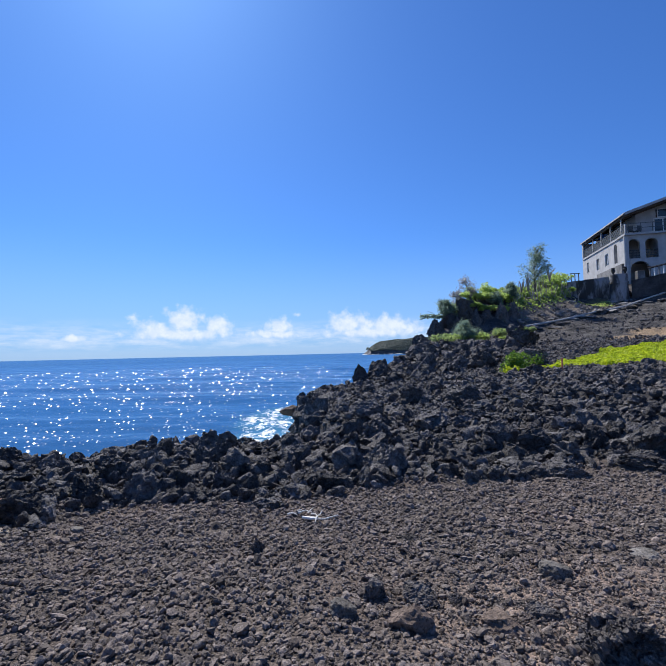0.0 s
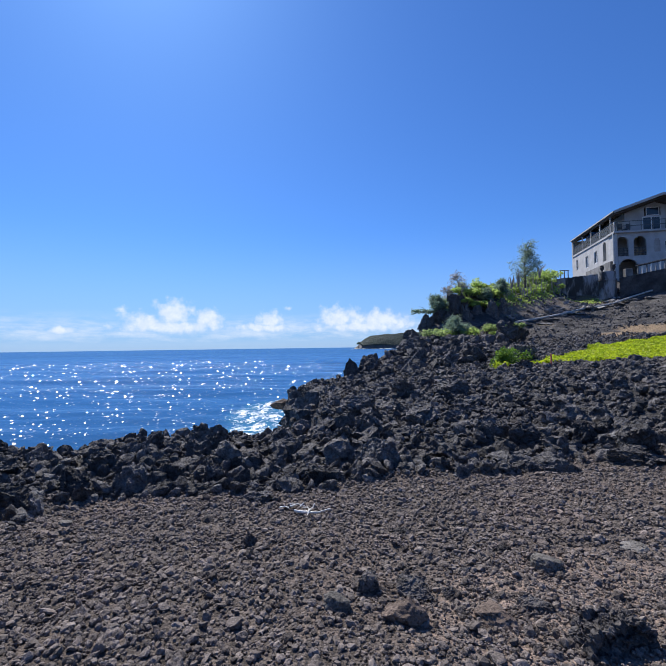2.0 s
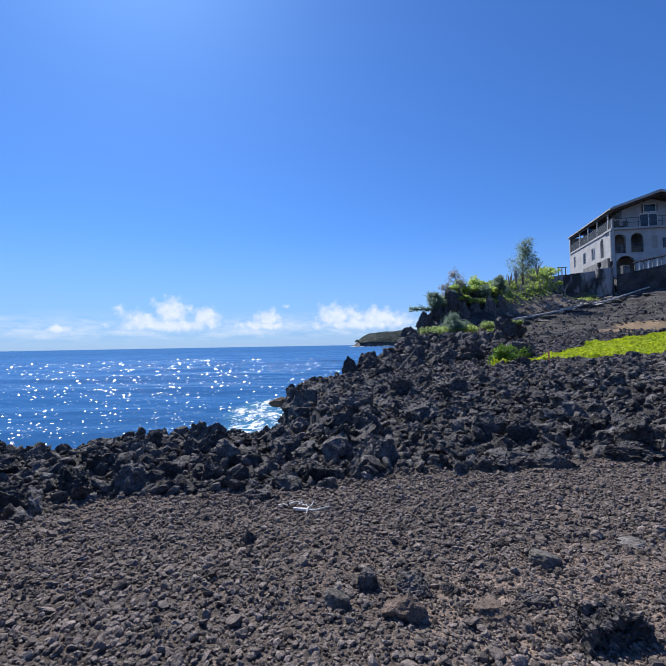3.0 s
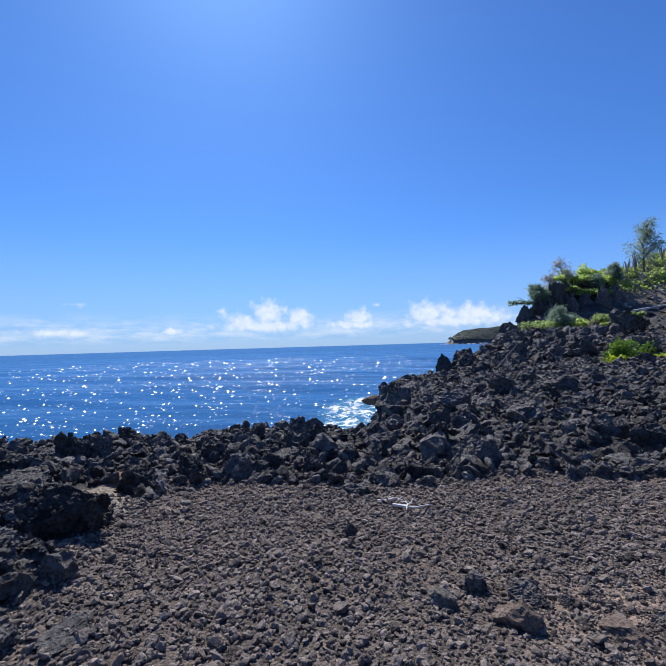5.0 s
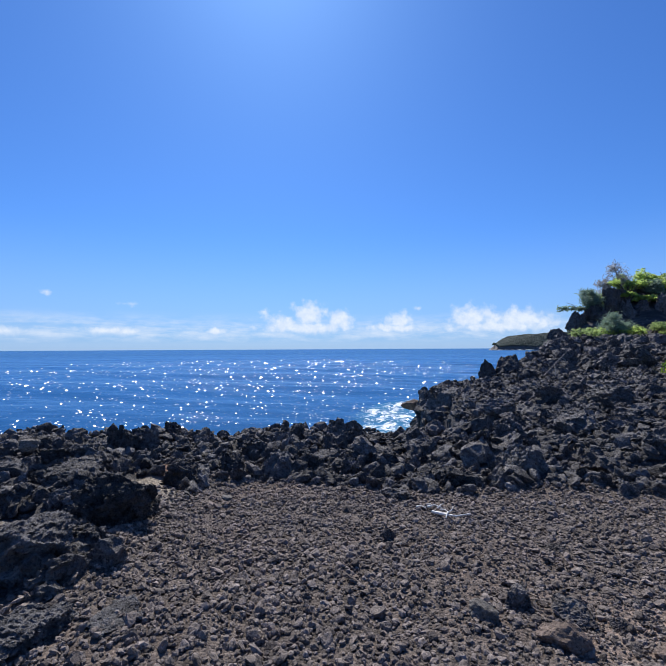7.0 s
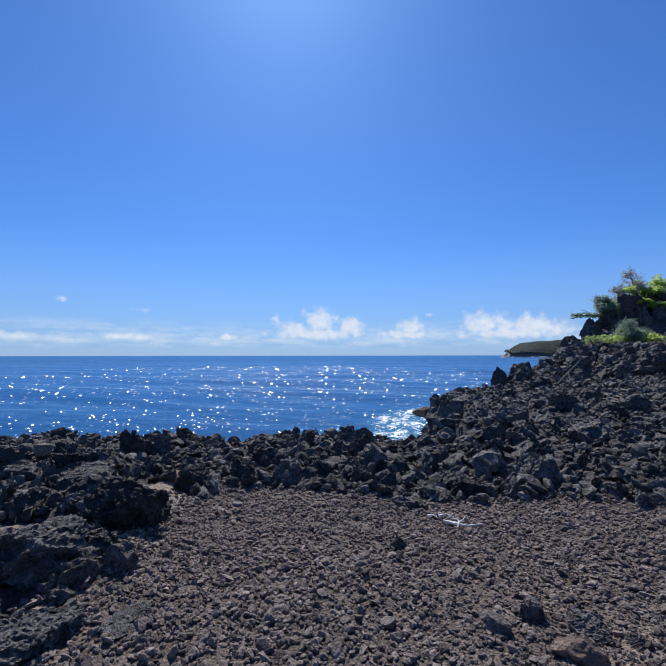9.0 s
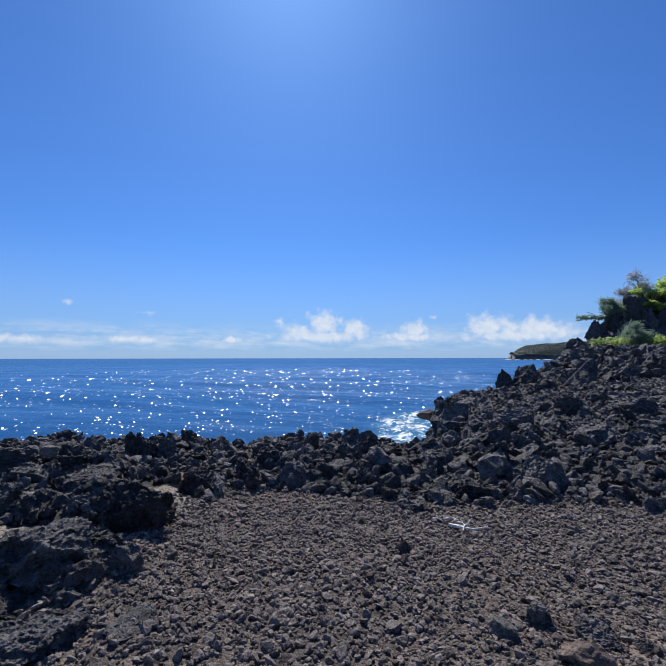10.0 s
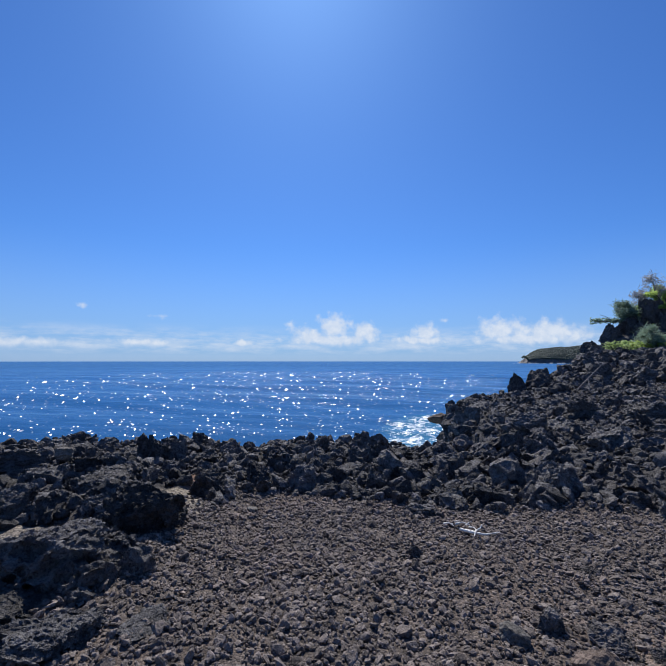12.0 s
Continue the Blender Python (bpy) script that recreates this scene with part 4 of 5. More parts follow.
boulder(TAN, -2.9, 21.9, -1.6, 1.1, 0.45, 0, "brown flat ledge of rock over the surf", "ledges", "rock_ledge", 4)

# ---- plants ----
def leaf_mesh(name, centres, radii, count, size, mat, r, squash=0.75, long=1.0):
    """Many small folded leaves in uneven clumps."""
    centres, radii = np.array(centres, float), np.array(radii, float)
    pick = r.choice(len(centres), count, p=radii ** 2 / (radii ** 2).sum())
    d = r.normal(size=(count, 3))
    d /= np.linalg.norm(d, axis=1, keepdims=True)
    lump = np.array([noise.noise(Vector(q) * 2.2 + Vector(c)) for q, c in zip(d, centres[pick])])
    p = centres[pick] + d * (radii[pick] * (0.55 + 0.45 * r.random(count) ** 0.5) * (1 + 0.7 * lump))[:, None] * np.array([1, 1, squash])
    return leaves_at(name, p, size, mat, r, long)


def leaves_at(name, p, size, mat, r, long=1.0, thin=0.32):
    n = len(p)
    a = r.normal(size=(n, 3))
    a[:, 2] = a[:, 2] * 0.6 + 0.2
    a /= np.linalg.norm(a, axis=1, keepdims=True)
    b = np.cross(a, r.normal(size=(n, 3)))
    b /= np.linalg.norm(b, axis=1, keepdims=True)
    s = (size * r.uniform(0.6, 1.3, n))[:, None]
    c = np.cross(a, b)
    v = np.stack([p - a * s * 0.5 * long, p + b * s * thin + c * s * thin * 0.4, p + a * s * 0.5 * long, p - b * s * thin + c * s * thin * 0.4], 1)
    i = np.arange(n)[:, None] * 4
    tris = np.concatenate([i + [0, 1, 2], i + [0, 2, 3]])
    return fast_mesh(name, v.reshape(-1, 3), tris, mat)


def shrub(x, y, z, clumps, count, size, mat, label, category="shrub", squash=0.75, group=""):
    """A low bush: woody stems and a crown of leaf clumps, given about its foot."""
    th = thing("shrub", x, y, z, label, category, group)
    bm = bmesh.new()
    for cx, cy, cz, r in clumps:
        tube(bm, [(cx * 0.3, cy * 0.3, -0.3), (cx * 0.7, cy * 0.7, cz * 0.5), (cx, cy, cz)], [0.05, 0.035, 0.015], 5)
    part("stems", bm, BARK, th)
    crown = new("crown", leaf_mesh("crown", [c[:3] for c in clumps], [c[3] for c in clumps], count, size, mat, rng, squash))
    crown.parent = th
    return th


def clumps_of(n, spread_x, spread_y, rise, r0, r1, seed):
    r = random.Random(seed)
    return [(r.uniform(-spread_x, spread_x), r.uniform(-spread_y, spread_y), r.uniform(0.1, rise), r.uniform(r0, r1)) for _ in range(n)]


VINES = [(9.7, 37.6, 4.9, 0.9), (11.3, 38.2, 5.9, 1.1), (12.7, 38.8, 5.9, 1.0), (14.0, 39.6, 5.9, 0.9), (15.4, 40.4, 6.0, 0.9), (16.8, 41.4, 6.4, 1.0),
         (18.2, 42.2, 6.9, 1.0), (19.7, 43.4, 7.6, 1.1), (21.2, 44.7, 8.3, 1.3), (22.3, 45.8, 8.6, 1.1), (17.4, 41.0, 6.4, 0.9), (19.3, 42.3, 7.0, 1.0), (20.9, 43.6, 7.6, 1.0), (14.9, 38.9, 5.5, 0.9), (16.4, 40.0, 5.9, 1.0), (17.9, 40.9, 6.2, 1.0), (19.4, 41.9, 6.5, 1.0), (21.0, 43.0, 6.9, 1.0), (22.6, 47.4, 8.9, 1.0), (10.9, 37.2, 5.1, 0.6), (12.0, 37.4, 4.8, 0.8), (13.4, 38.2, 4.7, 0.7)]
for k, (vx, vy, vz, s) in enumerate(VINES):
    if 14.5 < vx < 23:
        vx, vy, vz = vx * 1.09, vy * 1.09, 1.4 + (vz - 1.4) * 1.09
    shrub(vx, vy, vz, clumps_of(16, s * 1.1, s * 0.7, 0.42 * s, 0.12 * s, 0.34 * s, k), 900, 0.19, VINE, "bright green trailing vine clump on the cliff top", "vine", 0.7, "cliff vines")
for k, (vx, vy, vz, s, mt) in enumerate(((22.0, 46.6, 8.2, 0.9, VINE), (13.2, 40.2, 6.4, 0.9, VINE), (15.6, 41.8, 6.5, 0.7, SHRUB), (11.2, 39.8, 6.2, 0.8, VINE))):
    shrub(vx, vy, vz, clumps_of(6, s * 0.8, s * 0.6, s * 0.9, 0.35 * s, 0.6 * s, k + 30), 1300, 0.15, mt, "rounded dark green bush on the cliff top", "shrub", 0.85, "cliff bushes")
for k, (vx, vy, vz, s) in enumerate(((6.5, 31.0, 2.1, 0.9), (7.6, 31.4, 2.1, 0.8), (10.4, 31.8, 2.4, 0.9), (9.2, 31.6, 2.2, 0.8), (11.2, 27.7, 2.5, 0.5), (12.0, 33.4, 2.1, 0.6))):
    shrub(vx, vy, vz, clumps_of(6, s * 0.9, s * 0.6, 0.4 * s, 0.3 * s, 0.5 * s, k + 50), 800, 0.14, (SHRUB, VINE)[k % 2], "low yellow-green creeper among black boulders", "vine", 0.6, "boulder creepers")
shrub(7.75, 19.3, 0.45, clumps_of(12, 0.85, 0.6, 0.65, 0.22, 0.42, 71), 3000, 0.10, leaf_material("naupaka_leaf", (0.06, 0.16, 0.02), (0.26, 0.40, 0.05), 0.35), "bright green leafy bush in a hollow of black rock", "shrub", 0.8)
shrub(7.0, 18.3, 0.2, clumps_of(5, 0.35, 0.3, 0.35, 0.15, 0.28, 72), 800, 0.09, TURF, "small yellow-green plant beside black rocks", "shrub", 0.8)


def feathery(x, y, z, tall, wide, label, mat, seed, lean=0.0, tufts=900, category="tree", name="ironwood_tree"):
    """A young ironwood: tapered trunk, rising limbs and drooping needle sprays."""
    r = random.Random(seed)
    th = thing(name, x, y, z, label, category)
    trunk = bmesh.new()
    pts = [(lean * s * s * tall + r.uniform(-0.04, 0.04) * tall * s, r.uniform(-0.03, 0.03) * tall * s, tall * s - 0.3) for s in (0, 0.2, 0.4, 0.6, 0.8, 1.0)]
    tube(trunk, pts, [0.022 * tall * (1.05 - s) + 0.006 for s in (0, 0.2, 0.4, 0.6, 0.8, 1.0)], 7)
    part("trunk", trunk, BARK, th)
    ends = []
    limbs = bmesh.new()
    for k in range(48):
        s = r.uniform(0.15, 0.97)
        i = min(4, int(s * 5))
        a = Vector(pts[i]).lerp(Vector(pts[i + 1]), s * 5 - i)
        ang_, out = r.uniform(0, math.tau), wide * (1.05 - 0.75 * s) * r.uniform(0.5, 1.1)
        b = a + Vector((math.cos(ang_) * out, math.sin(ang_) * out, out * r.uniform(0.3, 1.0)))
        m = a.lerp(b, 0.5) + Vector((0, 0, 0.06 * tall))
        tube(limbs, [a, m, b], [0.008 * tall, 0.005 * tall, 0.002 * tall], 4)
        ends += [(m, b)]
    part("limbs", limbs, mat if mat is GREYTWIG else BARK, th)
    p = []
    for k in range(tufts):
        m, b = r.choice(ends)
        p.append(m.lerp(b, r.uniform(-0.1, 1.15)) + Vector((r.gauss(0, 1), r.gauss(0, 1), r.gauss(-0.2, 1))) * wide * 0.12)
    crown = new("crown", leaves_at("crown", np.array([q[:] for q in p]), 0.20, mat, rng, 1.9, 0.10))
    crown.parent = th
    return th


feathery(18.35, 42.7, 7.3, 4.1, 1.8, "young ironwood tree with feathery crown on the cliff top", NEEDLE, 5, 0.05, 2700)
feathery(10.9, 39.0, 5.8, 2.2, 1.2, "thin grey leafless sapling on the cliff edge", GREYTWIG, 6, -0.1, 650, "tree", "bare_sapling")
feathery(9.8, 38.6, 5.1, 1.8, 1.0, "thin grey twiggy shrub on the cliff edge", GREYTWIG, 9, -0.1, 700, "shrub", "twiggy_shrub")
feathery(8.6, 37.0, 4.3, 1.4, 1.0, "dark feathery ironwood bush on the cliff edge", NEEDLE, 7, -0.2, 3600, "shrub", "ironwood_bush")
feathery(8.6, 32.4, 1.7, 1.7, 1.3, "soft grey-green ironwood bush below the cliff", NEEDLE, 8, 0.05, 5200, "shrub", "ironwood_bush")
feathery(13.1, 38.6, 5.2, 1.4, 0.8, "dark drooping ironwood bush over the cliff face", NEEDLE, 10, 0.0, 2400, "shrub", "ironwood_bush")
feathery(14.9, 39.6, 6.0, 1.5, 0.8, "dark drooping ironwood bush over the cliff face", NEEDLE, 11, 0.0, 2400, "shrub", "ironwood_bush")
# a branch reaching out over the sea
reach = thing("overhanging_branch", 8.4, 36.9, 4.5, "leafy branch reaching out over the cliff edge", "branch")
bm = bmesh.new()
tube(bm, [(0.2, 0.2, 0.0), (-0.8, -0.4, -0.2), (-1.6, -0.8, -0.25), (-2.35, -1.0, -0.2)], [0.05, 0.04, 0.03, 0.012], 5)
tube(bm, [(-0.9, -0.4, -0.2), (-1.3, -0.6, 0.1), (-1.7, -0.7, 0.25)], [0.025, 0.018, 0.008], 4)
part("limb", bm, BARK, reach)
p = np.array([(-2.3 + 2.2 * s + rng.normal(0, 0.08), -1.0 + s + rng.normal(0, 0.1), -0.2 + rng.normal(0, 0.10)) for s in rng.random(260)])
ob = new("foliage", leaves_at("foliage", p, 0.17, NEEDLE, rng, 1.6))
ob.parent = reach

# sword-leaved plants and dry stalks on the brow
def sword_plant(x, y, z, n, tall, label, mat, seed):
    r = random.Random(seed)
    th = thing("sword_plant", x, y, z, label, "plant", "sword plants")
    for k in range(n):
        a, out = r.uniform(0, math.tau), r.uniform(0.1, 0.5) * tall
        bm = bmesh.new()
        tube(bm, [(0, 0, -0.2), (math.cos(a) * out * 0.4, math.sin(a) * out * 0.4, tall * 0.55), (math.cos(a) * out, math.sin(a) * out, tall * r.uniform(0.8, 1.05))], [0.06, 0.05, 0.008], 4)
        part("blade", bm, mat, th)
    return th


sword_plant(17.5, 42.3, 7.3, 7, 1.5, "pale dry sword-leaved plant on the cliff top", GREYTWIG, 1)
sword_plant(20.2, 43.6, 8.3, 6, 1.3, "grey sword-leaved plant beside the ironwood tree", GREYTWIG, 2)
sword_plant(16.6, 41.6, 7.0, 5, 1.1, "dry sword-leaved plant among the vines", GREYTWIG, 3)
sword_plant(7.0, 33.2, 1.9, 6, 0.9, "spiky dark green plant at the foot of the cliff", SHRUB, 4)
bm = bmesh.new()
r_ = random.Random(12)
for k in range(240):
    sx = r_.uniform(14.6, 24.0)
    sy = 40.6 + (sx - 14.6) * 0.62 + r_.uniform(-1.0, 2.6)
    sz = float(height(np.array([sx]), np.array([sy]))[0])
    ln, la = r_.uniform(0.3, 1.3), r_.uniform(-0.35, 0.35)
    tube(bm, [(sx, sy, sz - 0.1), (sx + la * ln * 0.5, sy + r_.uniform(-0.1, 0.1), sz + ln * 0.5), (sx + la * ln * r_.uniform(0.6, 1.6), sy + r_.uniform(-0.2, 0.2), sz + ln)], [0.045, 0.035, 0.015], 4)
tagged(part("dry_roots", bm, GREYTWIG), "dry grey roots and stalks standing on the slope", "roots", kind="stuff")

# creeping vine carpet draped over the brow
n = 36000
x = rng.uniform(8.8, 22.8, n)
y = 38.0 + (x - 8.8) * 0.72 + rng.normal(0.2, 0.8, n) - np.clip((x - 11) / 4, 0, 1) * rng.random(n) ** 1.5 * 2.6
keep = (fbm(x, y, 0.55, 4, 130) > -0.12) & (coast_distance(x, y) > 1.0)
x, y = x[keep], y[keep]
z = height(x, y) + 0.05 + rng.random(len(x)) * np.clip(0.25 + 0.9 * fbm(x, y, 0.8, 3, 131), 0.05, 0.6)
carpet = new("vine_carpet", leaves_at("vine_carpet", np.stack([x, y, z], 1), 0.20, VINE, rng))
tagged(carpet, "creeping green vines draped over the cliff brow", "vines", kind="stuff")

# bright ground cover below the lava slope
x, y = rng.uniform(7, 27, 60000), rng.uniform(18, 26.5, 60000)
keep = in_outline(x + 0.8 * fbm(x, y, 0.7, 3, 33), y + 0.8 * fbm(x, y, 0.7, 3, 34), BANK)
x, y = x[keep], y[keep]
z = height(x, y) + 0.03 + 0.16 * rng.random(len(x)) * (0.7 + fbm(x, y, 0.9, 3, 35))
cover_ob = new("ground_cover", leaves_at("ground_cover", np.stack([x, y, z], 1), 0.17, TURF, rng))
tagged(cover_ob, "bright yellow-green leafy ground cover on the bank", "ground cover", kind="stuff")
x, y = rng.uniform(23.2, 27.5, 900), rng.uniform(43.6, 46.2, 900)
keep = np.hypot((x - 25.2) / 1.8, (y - 44.6) / 0.7) < 1
weeds = new("weeds", leaves_at("weeds", np.stack([x[keep], y[keep], height(x[keep], y[keep]) + 0.06], 1), 0.2, VINE, rng))
tagged(weeds, "patchy green weeds below the retaining wall", "weeds", kind="stuff")


# pale stones and broken lava plates tumbled below the terrace
x, y = rng.uniform(14.5, 30, 900), rng.uniform(37.0, 47.0, 900)
keep = (np.abs(y - 38.8 - (x - 15) * 0.50) < 2.6) & (fbm(x, y, 0.5, 3, 140) > -0.05) & (y < 46.5)
x, y = x[keep], y[keep]
plates = scatter("slope_plates", PEBBLES, x, y, np.exp(rng.normal(math.log(0.28), 0.5, len(x))).clip(0.1, 0.7), 0.08, SHEETROCK, rng, 0.25)
tagged(plates, "grey broken lava plates and stones on the slope", "rubble", kind="stuff")


# ---- house on the terrace ----
def wall_with_openings(bm, u0, u1, z0, z1, v0, v1, openings, along="x"):
    """A thick wall with real openings: (middle, width, bottom, top, arched)."""
    def put(a0, a1, b0, b1):
        if a1 - a0 > 1e-4 and b1 - b0 > 1e-4:
            if along == "x":
                box(bm, a0, a1, v0, v1, b0, b1)
            else:
                box(bm, v0, v1, a0, a1, b0, b1)
    at = u0
    for c, w, zb, zt, arched in sorted(openings):
        put(at, c - w / 2, z0, z1)
        put(c - w / 2, c + w / 2, z0, zb)
        if not arched:
            put(c - w / 2, c + w / 2, zt, z1)
        else:
            n, r = 12, w / 2
            for k in range(n):
                a0, a1 = c - r + w * k / n, c - r + w * (k + 1) / n
                mid_ = (a0 + a1) / 2 - c
                put(a0, a1, zt - r + math.sqrt(max(0, r * r - mid_ * mid_)), z1)
        at = c + w / 2
    put(at, u1, z0, z1)


def mesh_part(name, mat, parent, label, *boxes):
    bm = bmesh.new()
    for b in boxes:
        box(bm, *b)
    return part(name, bm, mat, parent, label)


def build_house():
    h = thing("house", 30.4, 47.5, 8.2, "two-storey white stucco house with balcony and arches above the lava slope", "house")
    h.rotation_euler = (0, 0, radians(-10.4))
    W, D = 9.4, 13.0
    bm = bmesh.new()
    wall_with_openings(bm, -0.1, W, 0, 2.55, 0, 0.3, [(1.2, 1.9, 0.3, 2.4, True)])
    wall_with_openings(bm, -0.1, W, 2.55, 5.25, 0, 0.3, [(0.68, 1.15, 2.72, 4.85, True), (2.38, 1.22, 2.72, 4.85, True), (5.2, 0.9, 3.0, 4.25, False), (7.6, 1.2, 2.72, 4.85, True)])
    part("front_wall", bm, STUCCO, h)
    bm = bmesh.new()
    wall_with_openings(bm, 0.3, D, 0, 5.25, -0.1, 0.2, [(2.65, 0.85, 2.75, 4.95, True), (5.2, 1.0, 2.95, 4.4, False), (8.0, 0.9, 2.95, 4.4, False), (11.4, 0.7, 3.2, 4.6, False)], "y")
    part("side_wall", bm, STUCCO, h)
    mesh_part("plinth", CONCRETE, h, "grey concrete plinth", (-0.45, -0.1, 0.4, 7.5, 0, 2.3), (-0.3, -0.1, 7.5, D, 0, 1.9))
    mesh_part("back_wall", STUCCO, h, "", (-0.1, W, D, D + 0.3, 0, 7.5), (W, W + 0.3, 0, D, 0, 5.25))
    mesh_part("loggia_wall", INTERIOR, h, "shaded inner wall of the loggia", (0.2, W, 2.2, 2.4, 0, 5.2), (3.15, 3.3, 0.3, 2.2, 0, 5.2), (2.2, 2.4, 2.4, D, 0, 5.2))
    mesh_part("loggia_floor", CONCRETE, h, "", (0.2, W, 0.3, 2.2, 2.5, 2.7))
    # no recess is cut: a thin panel in dimmer plaster paints the niche's shade
    mesh_part("niche", INTERIOR, h, "shallow arched niche drawn as a thin shade-toned panel", (3.75, 4.3, -0.03, 0.0, 3.05, 4.3), (3.82, 4.23, -0.03, 0.0, 4.3, 4.5))
    bm = bmesh.new()
    bmesh.ops.create_cone(bm, cap_ends=True, segments=16, radius1=0.24, radius2=0.24, depth=5.25, matrix=Matrix.Translation((-0.05, 0.05, 2.62)))
    part("corner_column", bm, STUCCO, h)
    # windows in the lower storey
    for c, w, z0, z1 in ((5.2, 1.0, 2.95, 4.4), (8.0, 0.9, 2.95, 4.4), (11.4, 0.7, 3.2, 4.6)):
        wdw = mesh_part("window", WHITE, h, "white framed side window", (-0.04, 0.06, c - w / 2, c - w / 2 + 0.07, z0, z1), (-0.04, 0.06, c + w / 2 - 0.07, c + w / 2, z0, z1),
                        (-0.04, 0.06, c - w / 2 + 0.07, c + w / 2 - 0.07, z1 - 0.07, z1), (-0.04, 0.06, c - w / 2 + 0.07, c + w / 2 - 0.07, z0, z0 + 0.07), (-0.03, 0.05, c - 0.025, c + 0.025, z0 + 0.07, z1 - 0.07))
        mesh_part("pane", GLASS, wdw, "", (0.0, 0.02, c - w / 2 + 0.07, c - 0.025, z0 + 0.07, z1 - 0.07))
        mesh_part("pane", GLASS, wdw, "", (0.0, 0.02, c + 0.025, c + w / 2 - 0.07, z0 + 0.07, z1 - 0.07))
    wdw = mesh_part("window", WHITE, h, "white framed front window", (4.75, 4.81, 0.04, 0.14, 3.0, 4.25), (5.59, 5.65, 0.04, 0.14, 3.0, 4.25), (4.81, 5.59, 0.04, 0.14, 4.19, 4.25), (4.81, 5.59, 0.04, 0.14, 3.0, 3.06))
    mesh_part("pane", GLASS, wdw, "", (4.81, 5.59, 0.08, 0.10, 3.06, 4.19))
    # railings in the two arches, solid timber panel behind one
    for c, w in ((0.68, 1.15), (2.38, 1.22)):
        bm = bmesh.new()
        for k in range(3):
            box(bm, c - w / 2, c + w / 2, 0.12, 0.17, 3.0 + 0.3 * k, 3.06 + 0.3 * k)
        for k in range(9):
            u = c - w / 2 + w * (k + 0.5) / 9
            box(bm, u - 0.015, u + 0.015, 0.13, 0.16, 2.72, 3.6)
        part("arch_railing", bm, RAIL, h)
    mesh_part("counter", plain("ochre_board", (0.35, 0.25, 0.15), 0.7), h, "ochre board behind the arch railing", (1.85, 2.95, 0.6, 0.7, 2.7, 3.5))
    # balcony deck
    mesh_part("deck", STUCCO, h, "white balcony slab", (-0.3, W + 0.1, -0.35, 1.6, 5.25, 5.45), (-0.2, 1.7, 1.6, D, 5.25, 5.45))
    for py in (0.0, 0.95, 3.8, 6.6, 9.4, 12.6):
        mesh_part("post", STUCCO if py < 12 else RAIL, h, "", (-0.12, 0.0, py - 0.06, py + 0.06, 5.45, 7.4 if py else 6.55))
    bm = bmesh.new()
    for zz in (5.52, 5.67, 5.82, 5.97, 6.12, 6.27):
        box(bm, -0.10, -0.04, 0.06, 12.6, zz, zz + 0.09)
    box(bm, -0.12, -0.02, 0.06, 12.6, 6.42, 6.5)
    part("side_railing", bm, RAIL, h, "dark railing along the side balcony")
    bm = bmesh.new()
    for zz in (5.95, 6.45):
        box(bm, 0.06, W, -0.3, -0.25, zz, zz + 0.06)
    for k in range(8):
        box(bm, 0.1 + k * 1.15, 0.15 + k * 1.15, -0.3, -0.25, 5.45, 6.45)
    part("front_railing", bm, RAIL, h, "dark railing along the front balcony")
    # upper storey set back under the roof
    bm = bmesh.new()
    wall_with_openings(bm, 1.6, 8.0, 5.45, 7.4, 1.5, 1.7, [(4.25, 1.8, 5.5, 7.3, False)])
    for k in range(16):
        a0 = 1.6 + 6.4 * k / 16
        top = 8.95 - abs(a0 + 0.2 - 4.55) * 0.335
        if 3.75 <= a0 + 0.2 <= 5.05:
            box(bm, a0, a0 + 0.4, 1.5, 1.7, 8.35, top)
        else:
            box(bm, a0, a0 + 0.4, 1.5, 1.7, 7.4, top)
    box(bm, 1.6, 1.8, 1.7, D, 5.45, 7.9)
    box(bm, 7.8, 8.0, 1.7, D, 5.45, 7.9)
    part("upper_wall", bm, STUCCO, h)
    door = mesh_part("sliding_door", WHITE, h, "white framed glass balcony door", (3.35, 3.42, 1.45, 1.55, 5.47, 7.3), (5.08, 5.15, 1.45, 1.55, 5.47, 7.3), (3.42, 5.08, 1.45, 1.55, 7.2, 7.3), (4.2, 4.3, 1.45, 1.55, 5.47, 7.2))
    mesh_part("pane", GLASS, door, "", (3.42, 4.2, 1.5, 1.52, 5.5, 7.2))
    mesh_part("pane", GLASS, door, "", (4.3, 5.08, 1.5, 1.52, 5.5, 7.2))
    wdw = mesh_part("gable_window", WHITE, h, "white framed gable window", (3.74, 3.82, 1.46, 1.56, 7.4, 8.35), (4.98, 5.06, 1.46, 1.56, 7.4, 8.35), (3.82, 4.98, 1.46, 1.56, 8.27, 8.35), (3.82, 4.98, 1.46, 1.56, 7.4, 7.48))
    mesh_part("pane", GLASS, wdw, "", (3.82, 4.98, 1.5, 1.52, 7.48, 8.27))
    # roof
    for name, s in (("roof_slope", -1), ("roof_slope", 1)):
        bm = bmesh.new()
        lo, hi = (4.55 + s * 4.8, 7.53), (4.55, 9.14)
        for th_, dz in ((0.13, 0.0),):
            vs = [bm.verts.new((x_, y_, z_)) for y_ in (-0.55, D + 0.2) for x_, z_ in ((lo[0], lo[1]), (hi[0], hi[1]), (hi[0], hi[1] + th_), (lo[0], lo[1] + th_))]
            for q in ((0, 1, 2, 3), (7, 6, 5, 4), (0, 4, 5, 1), (1, 5, 6, 2), (2, 6, 7, 3), (3, 7, 4, 0)):
                bm.faces.new([vs[i] for i in q])
